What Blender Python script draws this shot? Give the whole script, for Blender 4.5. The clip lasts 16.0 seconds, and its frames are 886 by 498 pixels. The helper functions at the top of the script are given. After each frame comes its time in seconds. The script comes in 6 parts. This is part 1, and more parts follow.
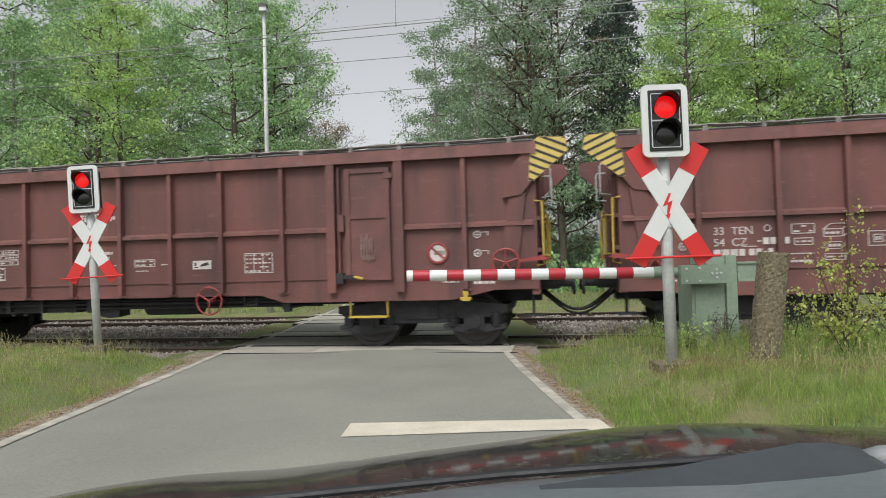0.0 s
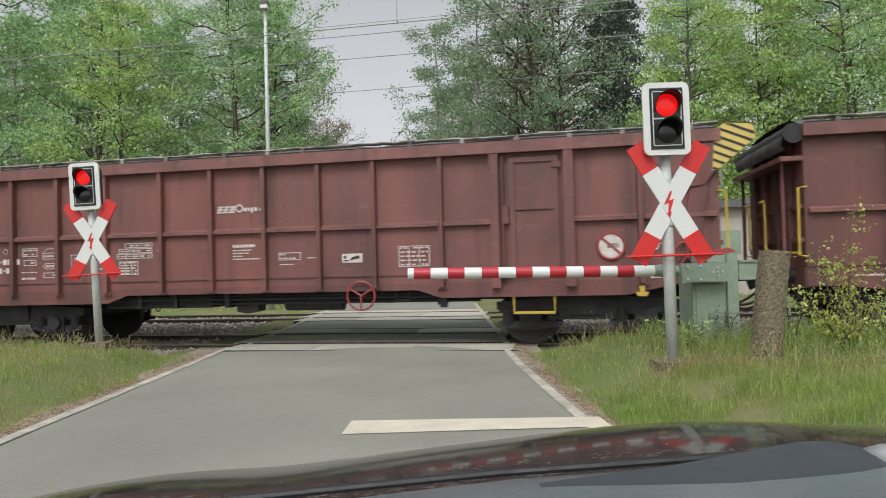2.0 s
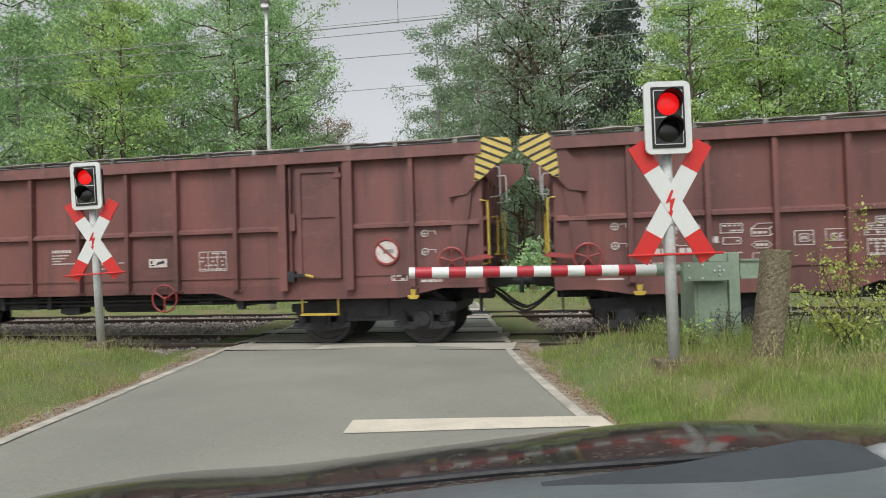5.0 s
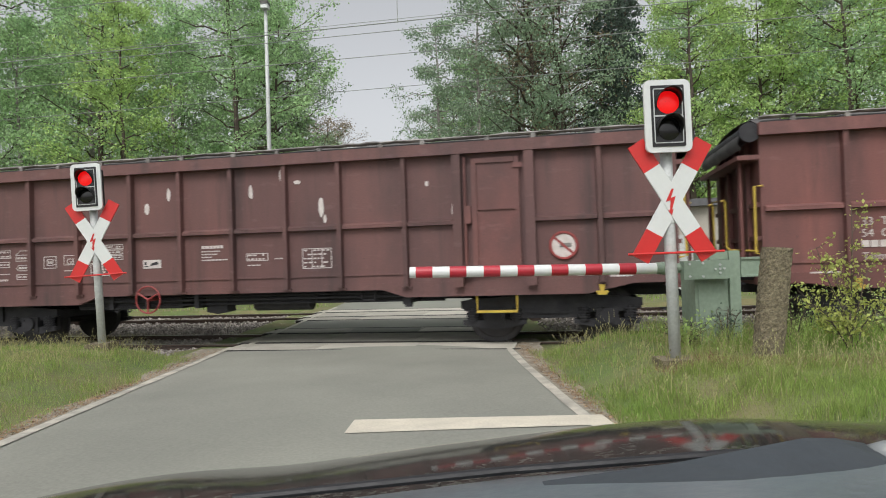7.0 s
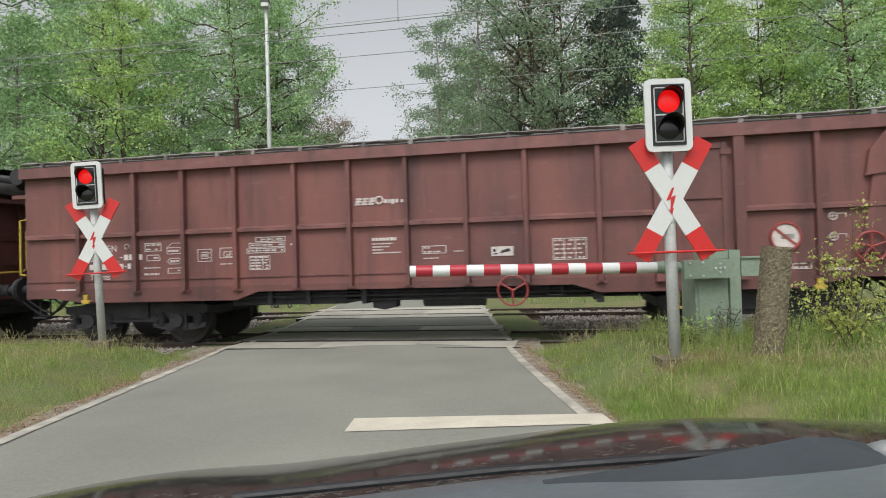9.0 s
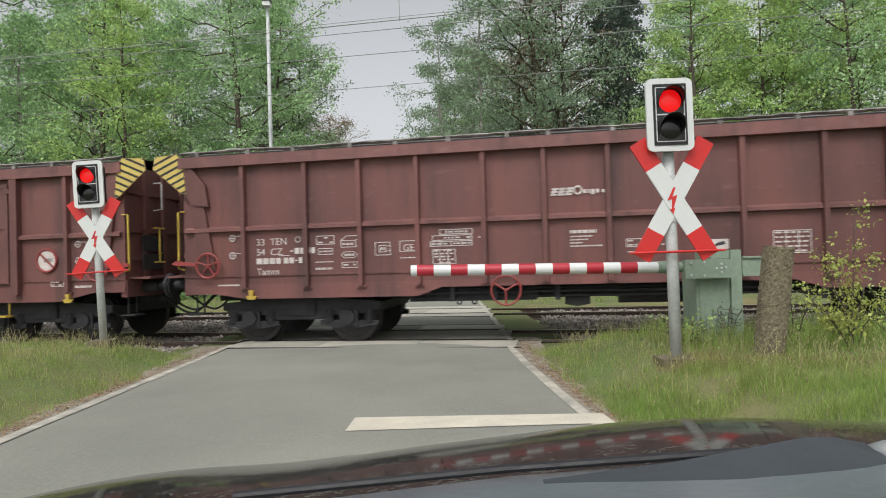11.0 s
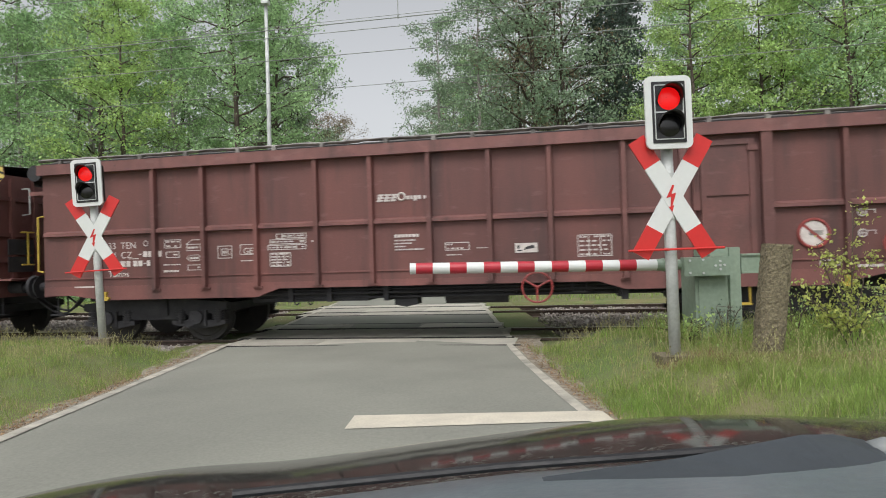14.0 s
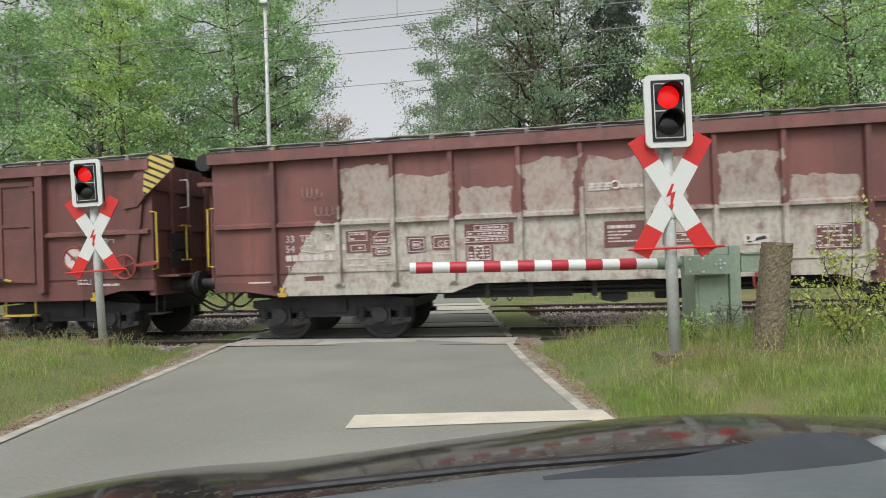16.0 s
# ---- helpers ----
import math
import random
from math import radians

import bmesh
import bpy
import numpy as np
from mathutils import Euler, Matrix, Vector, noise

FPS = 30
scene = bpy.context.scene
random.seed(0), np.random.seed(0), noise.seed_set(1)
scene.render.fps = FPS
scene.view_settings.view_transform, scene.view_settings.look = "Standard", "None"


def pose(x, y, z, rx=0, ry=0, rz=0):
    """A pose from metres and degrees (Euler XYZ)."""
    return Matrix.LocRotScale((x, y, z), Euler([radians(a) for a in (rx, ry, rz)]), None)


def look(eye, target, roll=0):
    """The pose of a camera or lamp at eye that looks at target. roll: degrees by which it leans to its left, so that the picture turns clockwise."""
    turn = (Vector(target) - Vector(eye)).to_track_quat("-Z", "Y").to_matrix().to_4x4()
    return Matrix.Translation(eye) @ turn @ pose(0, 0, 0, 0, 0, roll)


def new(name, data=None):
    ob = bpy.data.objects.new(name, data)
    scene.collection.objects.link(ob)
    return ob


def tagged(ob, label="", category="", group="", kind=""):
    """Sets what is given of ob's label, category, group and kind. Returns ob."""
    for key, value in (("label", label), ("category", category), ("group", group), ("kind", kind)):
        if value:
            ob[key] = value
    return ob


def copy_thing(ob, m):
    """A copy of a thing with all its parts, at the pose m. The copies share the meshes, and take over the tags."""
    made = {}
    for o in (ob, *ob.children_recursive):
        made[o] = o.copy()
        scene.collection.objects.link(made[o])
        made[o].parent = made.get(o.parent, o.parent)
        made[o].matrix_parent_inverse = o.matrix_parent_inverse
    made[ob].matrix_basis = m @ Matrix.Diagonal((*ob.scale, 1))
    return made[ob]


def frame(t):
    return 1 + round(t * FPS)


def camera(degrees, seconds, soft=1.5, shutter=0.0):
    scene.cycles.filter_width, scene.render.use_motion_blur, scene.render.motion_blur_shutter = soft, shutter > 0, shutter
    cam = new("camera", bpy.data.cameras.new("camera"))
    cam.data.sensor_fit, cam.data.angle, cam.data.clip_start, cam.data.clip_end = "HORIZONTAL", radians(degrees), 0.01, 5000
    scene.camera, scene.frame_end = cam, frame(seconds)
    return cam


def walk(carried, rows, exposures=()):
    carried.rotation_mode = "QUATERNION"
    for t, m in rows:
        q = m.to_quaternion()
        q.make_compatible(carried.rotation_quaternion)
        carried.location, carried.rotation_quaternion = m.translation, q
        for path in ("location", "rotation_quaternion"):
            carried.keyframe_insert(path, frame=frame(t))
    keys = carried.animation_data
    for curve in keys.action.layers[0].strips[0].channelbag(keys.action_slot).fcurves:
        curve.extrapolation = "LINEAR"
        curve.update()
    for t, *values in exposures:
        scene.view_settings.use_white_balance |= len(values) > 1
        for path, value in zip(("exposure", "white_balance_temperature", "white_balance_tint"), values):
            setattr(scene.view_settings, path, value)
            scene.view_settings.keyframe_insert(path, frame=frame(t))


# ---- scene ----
# camera: handheld behind a windscreen, waiting at the stop line
cam = camera(68.57, 16.0, 1.0, 0.12)
EYE = (0.0, 0.0, 1.40)
# seconds, tilt up, turn to the left, lean (degrees)
PATH = [
    (0.0, 1.336, -0.236, -1.629),
    (0.5, 1.291, -0.194, -1.541),
    (1.0, 1.213, -0.193, -1.527),
    (1.5, 1.145, -0.185, -1.541),
    (2.0, 1.146, -0.145, -1.533),
    (2.5, 1.147, -0.125, -1.514),
    (3.0, 1.144, -0.056, -1.520),
    (3.5, 1.139, -0.051, -1.542),
    (4.0, 1.081, -0.057, -1.553),
    (6.5, 1.079, 0.014, -1.777),
    (7.0, 1.037, 0.012, -1.851),
    (7.5, 1.038, 0.024, -1.843),
    (8.0, 1.044, 0.036, -1.839),
    (8.5, 1.016, 0.067, -1.840),
    (9.0, 0.926, 0.038, -1.758),
    (11.5, 0.852, 0.135, -1.665),
    (12.0, 0.793, 0.100, -1.657),
    (12.5, 0.772, 0.086, -1.653),
    (13.0, 0.770, 0.061, -1.673),
    (13.5, 0.769, 0.062, -1.715),
    (14.0, 0.697, 0.048, -1.763),
    (14.5, 0.682, 0.051, -1.827),
    (15.0, 0.681, 0.029, -1.829),
    (15.5, 0.664, 0.054, -1.862),
    (16.0, 0.641, 0.039, -1.927),
]


def aim(tilt, turn, lean):
    return pose(*EYE, 0, 0, turn) @ pose(0, 0, 0, 90 + tilt) @ pose(0, 0, 0, 0, 0, lean)


walk(cam, [(t, aim(a, b, c)) for t, a, b, c in PATH])

# ---- light: an overcast noon ----
world = bpy.data.worlds.new("overcast_sky")
scene.world = world
world.use_nodes = True
wn = world.node_tree.nodes
wl = world.node_tree.links
sky = wn.new("ShaderNodeTexSky")
sky.sky_type = "NISHITA"
sky.sun_disc = False
sky.sun_elevation = radians(55)
sky.sun_rotation = radians(200)
sky.air_density = 1.0
sky.dust_density = 4.0
grey = wn.new("ShaderNodeHueSaturation")
grey.inputs["Saturation"].default_value = 0.16
wl.new(sky.outputs[0], grey.inputs["Color"])
wl.new(grey.outputs[0], wn["Background"].inputs["Color"])
wn["Background"].inputs["Strength"].default_value = 0.18
sun_data = bpy.data.lights.new("sun", "SUN")
sun_data.energy = 1.5
sun_data.angle = radians(25)
sun_data.color = (1.0, 0.97, 0.93)
sun = new("sun", sun_data)
sun.matrix_world = look((0, 0, 60), (6, 22, 30))
scene.view_settings.exposure = 0.0

# ---- materials ----
MATS = {}


def material(name, base, second=None, rough=0.6, metal=0.0, scale=8.0, fine=60.0, bump=0.15, spread=0.5, coat=0.0, spec=0.5, per="", reach=0.12, streak=False, amp=0.22):
    """Two-scale noise between two colours, with fine relief. per: "object" or "island" varies each piece."""
    m = bpy.data.materials.new(name)
    m.use_nodes = True
    n, l = m.node_tree.nodes, m.node_tree.links
    b = n["Principled BSDF"]
    second = second or tuple(c * 0.75 for c in base)
    tc = n.new("ShaderNodeTexCoord")
    mp = n.new("ShaderNodeMapping")
    l.new(tc.outputs["Object"], mp.inputs["Vector"])
    if streak:
        mp.inputs["Scale"].default_value = (1.0, 1.0, 0.14)
    big = n.new("ShaderNodeTexNoise")
    big.inputs["Scale"].default_value = scale
    big.inputs["Detail"].default_value = 5
    small = n.new("ShaderNodeTexNoise")
    small.inputs["Scale"].default_value = fine
    small.inputs["Detail"].default_value = 3
    l.new(mp.outputs[0], big.inputs["Vector"])
    l.new(tc.outputs["Object"], small.inputs["Vector"])
    ramp = n.new("ShaderNodeMapRange")
    ramp.inputs["From Min"].default_value = 0.5 - spread * 0.5
    ramp.inputs["From Max"].default_value = 0.5 + spread * 0.5
    l.new(big.outputs["Fac"], ramp.inputs["Value"])
    mix = n.new("ShaderNodeMix")
    mix.data_type = "RGBA"
    mix.inputs["A"].default_value = (*base, 1)
    mix.inputs["B"].default_value = (*second, 1)
    l.new(ramp.outputs[0], mix.inputs["Factor"])
    hs = n.new("ShaderNodeHueSaturation")
    l.new(mix.outputs["Result"], hs.inputs["Color"])
    val = n.new("ShaderNodeMapRange")
    val.inputs["To Min"].default_value = 1 - amp
    val.inputs["To Max"].default_value = 1 + amp
    l.new(small.outputs["Fac"], val.inputs["Value"])
    out = val.outputs[0]
    if per:
        if per == "object":
            src = n.new("ShaderNodeObjectInfo").outputs["Random"]
        else:
            src = n.new("ShaderNodeNewGeometry").outputs["Random Per Island"]
        rr = n.new("ShaderNodeMapRange")
        rr.inputs["To Min"].default_value = 1 - reach
        rr.inputs["To Max"].default_value = 1 + reach
        l.new(src, rr.inputs["Value"])
        mul = n.new("ShaderNodeMath")
        mul.operation = "MULTIPLY"
        l.new(out, mul.inputs[0])
        l.new(rr.outputs[0], mul.inputs[1])
        out = mul.outputs[0]
    l.new(out, hs.inputs["Value"])
    l.new(hs.outputs[0], b.inputs["Base Color"])
    b.inputs["Roughness"].default_value = rough
    b.inputs["Metallic"].default_value = metal
    b.inputs["Coat Weight"].default_value = coat
    b.inputs["Specular IOR Level"].default_value = spec
    if bump:
        bp = n.new("ShaderNodeBump")
        bp.inputs["Strength"].default_value = bump
        bp.inputs["Distance"].default_value = 0.01
        l.new(small.outputs["Fac"], bp.inputs["Height"])
        l.new(bp.outputs[0], b.inputs["Normal"])
    MATS[name] = m
    return m


def weathered(m, dark, pale):
    """Adds soot streaks that run down, chalky scuffs and small chips to a paint."""
    n, l = m.node_tree.nodes, m.node_tree.links
    b = n["Principled BSDF"]
    out = [k for k in l if k.to_socket == b.inputs["Base Color"]][0].from_socket
    tc = n.new("ShaderNodeTexCoord")
    for size, stretch, lo, hi, most, tone in ((2.3, (1, 1, 0.10), 0.53, 0.72, 0.75, dark), (0.9, (1, 1, 0.6), 0.50, 0.78, 0.55, dark), (5.0, (0.5, 1, 1.4), 0.58, 0.80, 0.40, pale), (26.0, (1, 1, 0.5), 0.66, 0.72, 0.55, dark)):
        mp = n.new("ShaderNodeMapping")
        mp.inputs["Scale"].default_value = stretch
        mp.inputs["Location"].default_value = (size, size * 2, 0)
        no = n.new("ShaderNodeTexNoise")
        no.inputs["Scale"].default_value = size
        no.inputs["Detail"].default_value = 7
        no.inputs["Roughness"].default_value = 0.62
        rg = n.new("ShaderNodeMapRange")
        rg.inputs["From Min"].default_value, rg.inputs["From Max"].default_value, rg.inputs["To Max"].default_value = lo, hi, most
        mx = n.new("ShaderNodeMix")
        mx.data_type = "RGBA"
        mx.inputs["B"].default_value = (*tone, 1)
        l.new(tc.outputs["Object"], mp.inputs["Vector"])
        l.new(mp.outputs[0], no.inputs["Vector"])
        l.new(no.outputs["Fac"], rg.inputs["Value"])
        l.new(rg.outputs[0], mx.inputs["Factor"])
        l.new(out, mx.inputs["A"])
        out = mx.outputs["Result"]
    l.new(out, b.inputs["Base Color"])
    return m


def leaf_material(name, base, second):
    m = material(name, base, second, rough=0.55, scale=0.6, fine=3.0, bump=0, per="island", reach=0.35, spec=0.3)
    n, l = m.node_tree.nodes, m.node_tree.links
    tr = n.new("ShaderNodeBsdfTranslucent")
    mx = n.new("ShaderNodeMixShader")
    mx.inputs[0].default_value = 0.5
    src = [k for k in m.node_tree.links if k.to_socket.name == "Base Color"][0].from_socket
    l.new(src, tr.inputs["Color"])
    l.new(n["Principled BSDF"].outputs[0], mx.inputs[1])
    l.new(tr.outputs[0], mx.inputs[2])
    l.new(mx.outputs[0], n["Material Output"].inputs["Surface"])
    return m


oxide = material("oxide", (0.192, 0.072, 0.062), (0.100, 0.044, 0.042), rough=0.6, scale=1.6, fine=45, bump=0.12, streak=True, spread=0.5, per="object", reach=0.16)
weathered(oxide, (0.040, 0.026, 0.027), (0.26, 0.15, 0.14))
weathered(material("oxide_dull", (0.148, 0.067, 0.060), (0.078, 0.041, 0.041), rough=0.65, scale=1.6, fine=45, bump=0.12, streak=True, spread=0.5, per="object", reach=0.16), (0.036, 0.027, 0.028), (0.22, 0.14, 0.13))
weathered(material("oxide_light", (0.205, 0.085, 0.076), (0.130, 0.056, 0.052), rough=0.55, scale=3, fine=40, bump=0.1), (0.045, 0.028, 0.028), (0.27, 0.16, 0.15))
weathered(material("oxide_door", (0.165, 0.064, 0.057), (0.105, 0.046, 0.043), rough=0.55, scale=2.5, fine=30, bump=0.12), (0.040, 0.026, 0.027), (0.25, 0.14, 0.13))
material("grime", (0.021, 0.0215, 0.026), (0.042, 0.041, 0.044), rough=0.65, scale=5, fine=30, bump=0.4, spec=0.3)
material("wheel_steel", (0.030, 0.029, 0.032), (0.055, 0.050, 0.050), rough=0.6, metal=0.2, scale=6)
material("tarp", (0.125, 0.120, 0.115), (0.050, 0.049, 0.049), rough=0.7, scale=2.5, fine=20, bump=0.4, spread=0.3)
material("tarp_pale", (0.26, 0.25, 0.235), (0.085, 0.08, 0.076), rough=0.7, scale=3.5, fine=20, bump=0.3, spread=0.25)
material("signal_yellow", (0.52, 0.38, 0.055), (0.40, 0.28, 0.05), rough=0.55, scale=5, fine=40)
material("stripe_black", (0.022, 0.020, 0.018), rough=0.55)
material("stripe_yellow", (0.60, 0.47, 0.12), (0.46, 0.35, 0.10), rough=0.5, scale=4)
material("hand_red", (0.32, 0.045, 0.045), (0.20, 0.045, 0.04), rough=0.45, scale=8)
material("letter_white", (0.62, 0.58, 0.56), (0.45, 0.40, 0.38), rough=0.6, scale=9, fine=70, bump=0)
material("chalk", (0.36, 0.27, 0.25), (0.24, 0.15, 0.14), rough=0.8, scale=14, fine=80, bump=0)
material("sign_white", (0.62, 0.645, 0.64), (0.58, 0.60, 0.59), rough=0.4, scale=3, fine=30, bump=0.02, amp=0.04)
material("sign_red", (0.56, 0.020, 0.020), (0.50, 0.028, 0.025), rough=0.4, scale=4, fine=30, bump=0.02, amp=0.06)
material("band_red", (0.40, 0.016, 0.032), (0.34, 0.022, 0.034), rough=0.4, scale=4, fine=30, bump=0.02, amp=0.06)
material("signal_black", (0.016, 0.016, 0.018), rough=0.4)
material("lens_dark", (0.012, 0.012, 0.014), rough=0.12)
material("galvanised", (0.53, 0.55, 0.545), (0.40, 0.42, 0.415), rough=0.5, metal=0.0, scale=6, fine=40)
material("green_paint", (0.235, 0.30, 0.23), (0.19, 0.25, 0.195), rough=0.5, scale=3, fine=25, bump=0.06)
material("old_concrete", (0.225, 0.195, 0.125), (0.07, 0.058, 0.038), rough=0.95, scale=45, fine=70, bump=1.0, spread=0.45)
material("asphalt", (0.240, 0.243, 0.208), (0.180, 0.183, 0.159), rough=0.85, scale=0.55, fine=38, bump=0.3, spread=0.4)
material("road_white", (0.50, 0.47, 0.40), (0.27, 0.26, 0.225), rough=0.75, scale=4, fine=45, bump=0.2, spread=0.3)
material("stop_white", (0.60, 0.555, 0.455), (0.48, 0.445, 0.37), rough=0.75, scale=4, fine=60, bump=0.15, spread=0.4)
material("slab", (0.44, 0.415, 0.355), (0.32, 0.305, 0.265), rough=0.85, scale=2, fine=50, bump=0.2, per="object", reach=0.18)
material("sleeper_concrete", (0.30, 0.28, 0.25), (0.20, 0.18, 0.16), rough=0.9, scale=6, fine=50, bump=0.2, per="object")
material("joint", (0.020, 0.019, 0.018), rough=0.9)
material("rail_steel", (0.085, 0.060, 0.048), (0.055, 0.040, 0.034), rough=0.55, metal=0.4, scale=12)
material("rail_top", (0.35, 0.34, 0.33), (0.28, 0.27, 0.26), rough=0.3, metal=0.9)
material("stone", (0.36, 0.335, 0.30), (0.20, 0.175, 0.155), rough=0.9, scale=8, fine=60, per="island", reach=0.4)
material("soil", (0.31, 0.285, 0.235), (0.17, 0.135, 0.095), rough=0.95, scale=9, fine=40, bump=0.9, spread=0.28, amp=0.4)
material("turf", (0.105, 0.145, 0.045), (0.165, 0.150, 0.070), rough=0.9, scale=1.1, fine=30, bump=0.8, spread=0.3)
material("litter", (0.20, 0.115, 0.055), (0.30, 0.22, 0.13), rough=0.85, scale=30, fine=60, per="island", reach=0.5)
leaf_material("blade", (0.245, 0.40, 0.092), (0.335, 0.40, 0.13))
leaf_material("blade_dry", (0.5, 0.46, 0.25), (0.36, 0.36, 0.17))
leaf_material("leaf_fresh", (0.45, 0.63, 0.32), (0.31, 0.475, 0.25))
leaf_material("leaf_mid", (0.335, 0.445, 0.285), (0.240, 0.345, 0.225))
leaf_material("leaf_deep", (0.125, 0.165, 0.13), (0.085, 0.125, 0.10))
leaf_material("leaf_tan", (0.3, 0.25, 0.15), (0.25, 0.19, 0.13))
leaf_material("leaf_bright", (0.50, 0.66, 0.24), (0.35, 0.50, 0.195))
leaf_material("leaf_sapling", (0.50, 0.54, 0.16), (0.40, 0.46, 0.14))
material("bark", (0.115, 0.090, 0.070), (0.06, 0.048, 0.038), rough=0.9, scale=5, fine=40, bump=0.6)
material("bark_birch", (0.42, 0.40, 0.37), (0.16, 0.14, 0.13), rough=0.8, scale=6, fine=20, bump=0.3)
material("wire", (0.30, 0.33, 0.30), rough=0.6, metal=0.2)
paint = material("car_black", (0.014, 0.014, 0.014), (0.020, 0.020, 0.019), rough=0.08, bump=0, scale=3, fine=160, spec=0.5)
paint.node_tree.nodes["Principled BSDF"].inputs["IOR"].default_value = 1.14
# dried drops and dust on the bonnet
drops = paint.node_tree.nodes.new("ShaderNodeTexNoise")
drops.inputs["Scale"].default_value, drops.inputs["Detail"].default_value = 120, 3
patch = paint.node_tree.nodes.new("ShaderNodeTexNoise")
patch.inputs["Scale"].default_value = 30
spots = paint.node_tree.nodes.new("ShaderNodeMapRange")
spots.inputs["From Min"].default_value, spots.inputs["From Max"].default_value = 1.09, 1.22
both = paint.node_tree.nodes.new("ShaderNodeMath")
both.operation = "ADD"
dust = paint.node_tree.nodes.new("ShaderNodeBsdfDiffuse")
dust.inputs["Color"].default_value = (0.20, 0.20, 0.175, 1)
coat_of_dust = paint.node_tree.nodes.new("ShaderNodeMixShader")
for tex in (drops, patch):
    paint.node_tree.links.new(paint.node_tree.nodes["Texture Coordinate"].outputs["Object"], tex.inputs["Vector"])
paint.node_tree.links.new(drops.outputs["Fac"], both.inputs[0])
paint.node_tree.links.new(patch.outputs["Fac"], both.inputs[1])
paint.node_tree.links.new(both.outputs[0], spots.inputs["Value"])
film_of = paint.node_tree.nodes.new("ShaderNodeMath")
film_of.operation = "MULTIPLY_ADD"
film_of.inputs[1].default_value, film_of.inputs[2].default_value = 0.24, 0.05
paint.node_tree.links.new(spots.outputs[0], film_of.inputs[0])
paint.node_tree.links.new(film_of.outputs[0], coat_of_dust.inputs[0])
paint.node_tree.links.new(paint.node_tree.nodes["Principled BSDF"].outputs[0], coat_of_dust.inputs[1])
paint.node_tree.links.new(dust.outputs[0], coat_of_dust.inputs[2])
paint.node_tree.links.new(coat_of_dust.outputs[0], paint.node_tree.nodes["Material Output"].inputs["Surface"])
material("cowl_plastic", (0.14, 0.165, 0.18), (0.10, 0.122, 0.135), rough=0.3, scale=8, bump=0.08)
material("cowl_dark", (0.040, 0.048, 0.056), (0.030, 0.036, 0.042), rough=0.5, bump=0.1)
material("cowl_pale", (0.19, 0.205, 0.205), (0.14, 0.15, 0.155), rough=0.45, scale=14, bump=0.08)
material("hut_wall", (0.42, 0.39, 0.34), (0.34, 0.32, 0.28), rough=0.9, scale=2)
material("hut_roof", (0.12, 0.12, 0.125), rough=0.8)
lit = material("red_lamp", (0.6, 0.01, 0.01), rough=0.3)
facet = lit.node_tree.nodes.new("ShaderNodeTexVoronoi")
facet.inputs["Scale"].default_value = 34
glow = lit.node_tree.nodes.new("ShaderNodeMapRange")
glow.inputs["To Min"].default_value = 1.15
glow.inputs["To Max"].default_value = 0.10
lit.node_tree.links.new(facet.outputs["Distance"], glow.inputs["Value"])
lit.node_tree.links.new(glow.outputs[0], lit.node_tree.nodes["Principled BSDF"].inputs["Emission Strength"])
lit.node_tree.nodes["Principled BSDF"].inputs["Emission Color"].default_value = (1.0, 0.006, 0.008, 1)
lit.node_tree.nodes["Principled BSDF"].inputs["Emission Strength"].default_value = 1.1

# ---- mesh helpers ----


def box(bm, x0, x1, y0, y1, z0, z1, m=None):
    vs = [bm.verts.new((x, y, z)) for z in (z0, z1) for y in (y0, y1) for x in (x0, x1)]
    for f in ((0, 2, 3, 1), (4, 5, 7, 6), (0, 1, 5, 4), (2, 6, 7, 3), (0, 4, 6, 2), (1, 3, 7, 5)):
        bm.faces.new([vs[i] for i in f])
    if m is not None:
        bmesh.ops.transform(bm, matrix=m, verts=vs)
    return vs


def rod(bm, p, q, r, seg=10, r2=None):
    """A round bar from p to q."""
    p, q = Vector(p), Vector(q)
    d = q - p
    if d.length < 1e-6:
        return
    turn = d.to_track_quat("Z", "Y").to_matrix()
    r2 = r if r2 is None else r2
    rings = []
    for at, rad in ((p, r), (q, r2)):
        rings.append([bm.verts.new(at + turn @ Vector((math.cos(6.28318 * k / seg) * rad, math.sin(6.28318 * k / seg) * rad, 0))) for k in range(seg)])
    for k in range(seg):
        bm.faces.new((rings[0][k], rings[0][(k + 1) % seg], rings[1][(k + 1) % seg], rings[1][k]))
    bm.faces.new(rings[0][::-1])
    bm.faces.new(rings[1])


def pipe(bm, pts, r, seg=8, r2=None):
    """One continuous round tube through the points, tapering from r to r2."""
    pts = [Vector(q) for q in pts]
    n = len(pts)
    rings = []
    for k, c in enumerate(pts):
        d = (pts[min(k + 1, n - 1)] - pts[max(k - 1, 0)]).normalized()
        side = d.cross(Vector((0, 0, 1)) if abs(d.z) < 0.9 else Vector((1, 0, 0))).normalized()
        if k and side.dot(last) < 0:
            side = -side
        last = side
        up = side.cross(d)
        rad = r if r2 is None else r + (r2 - r) * k / (n - 1)
        rings.append([bm.verts.new(c + (side * math.cos(6.28318 * i / seg) + up * math.sin(6.28318 * i / seg)) * rad) for i in range(seg)])
    for a, b in zip(rings, rings[1:]):
        for i in range(seg):
            bm.faces.new((a[i], a[(i + 1) % seg], b[(i + 1) % seg], b[i]))
    bm.faces.new(rings[0][::-1])
    bm.faces.new(rings[-1])


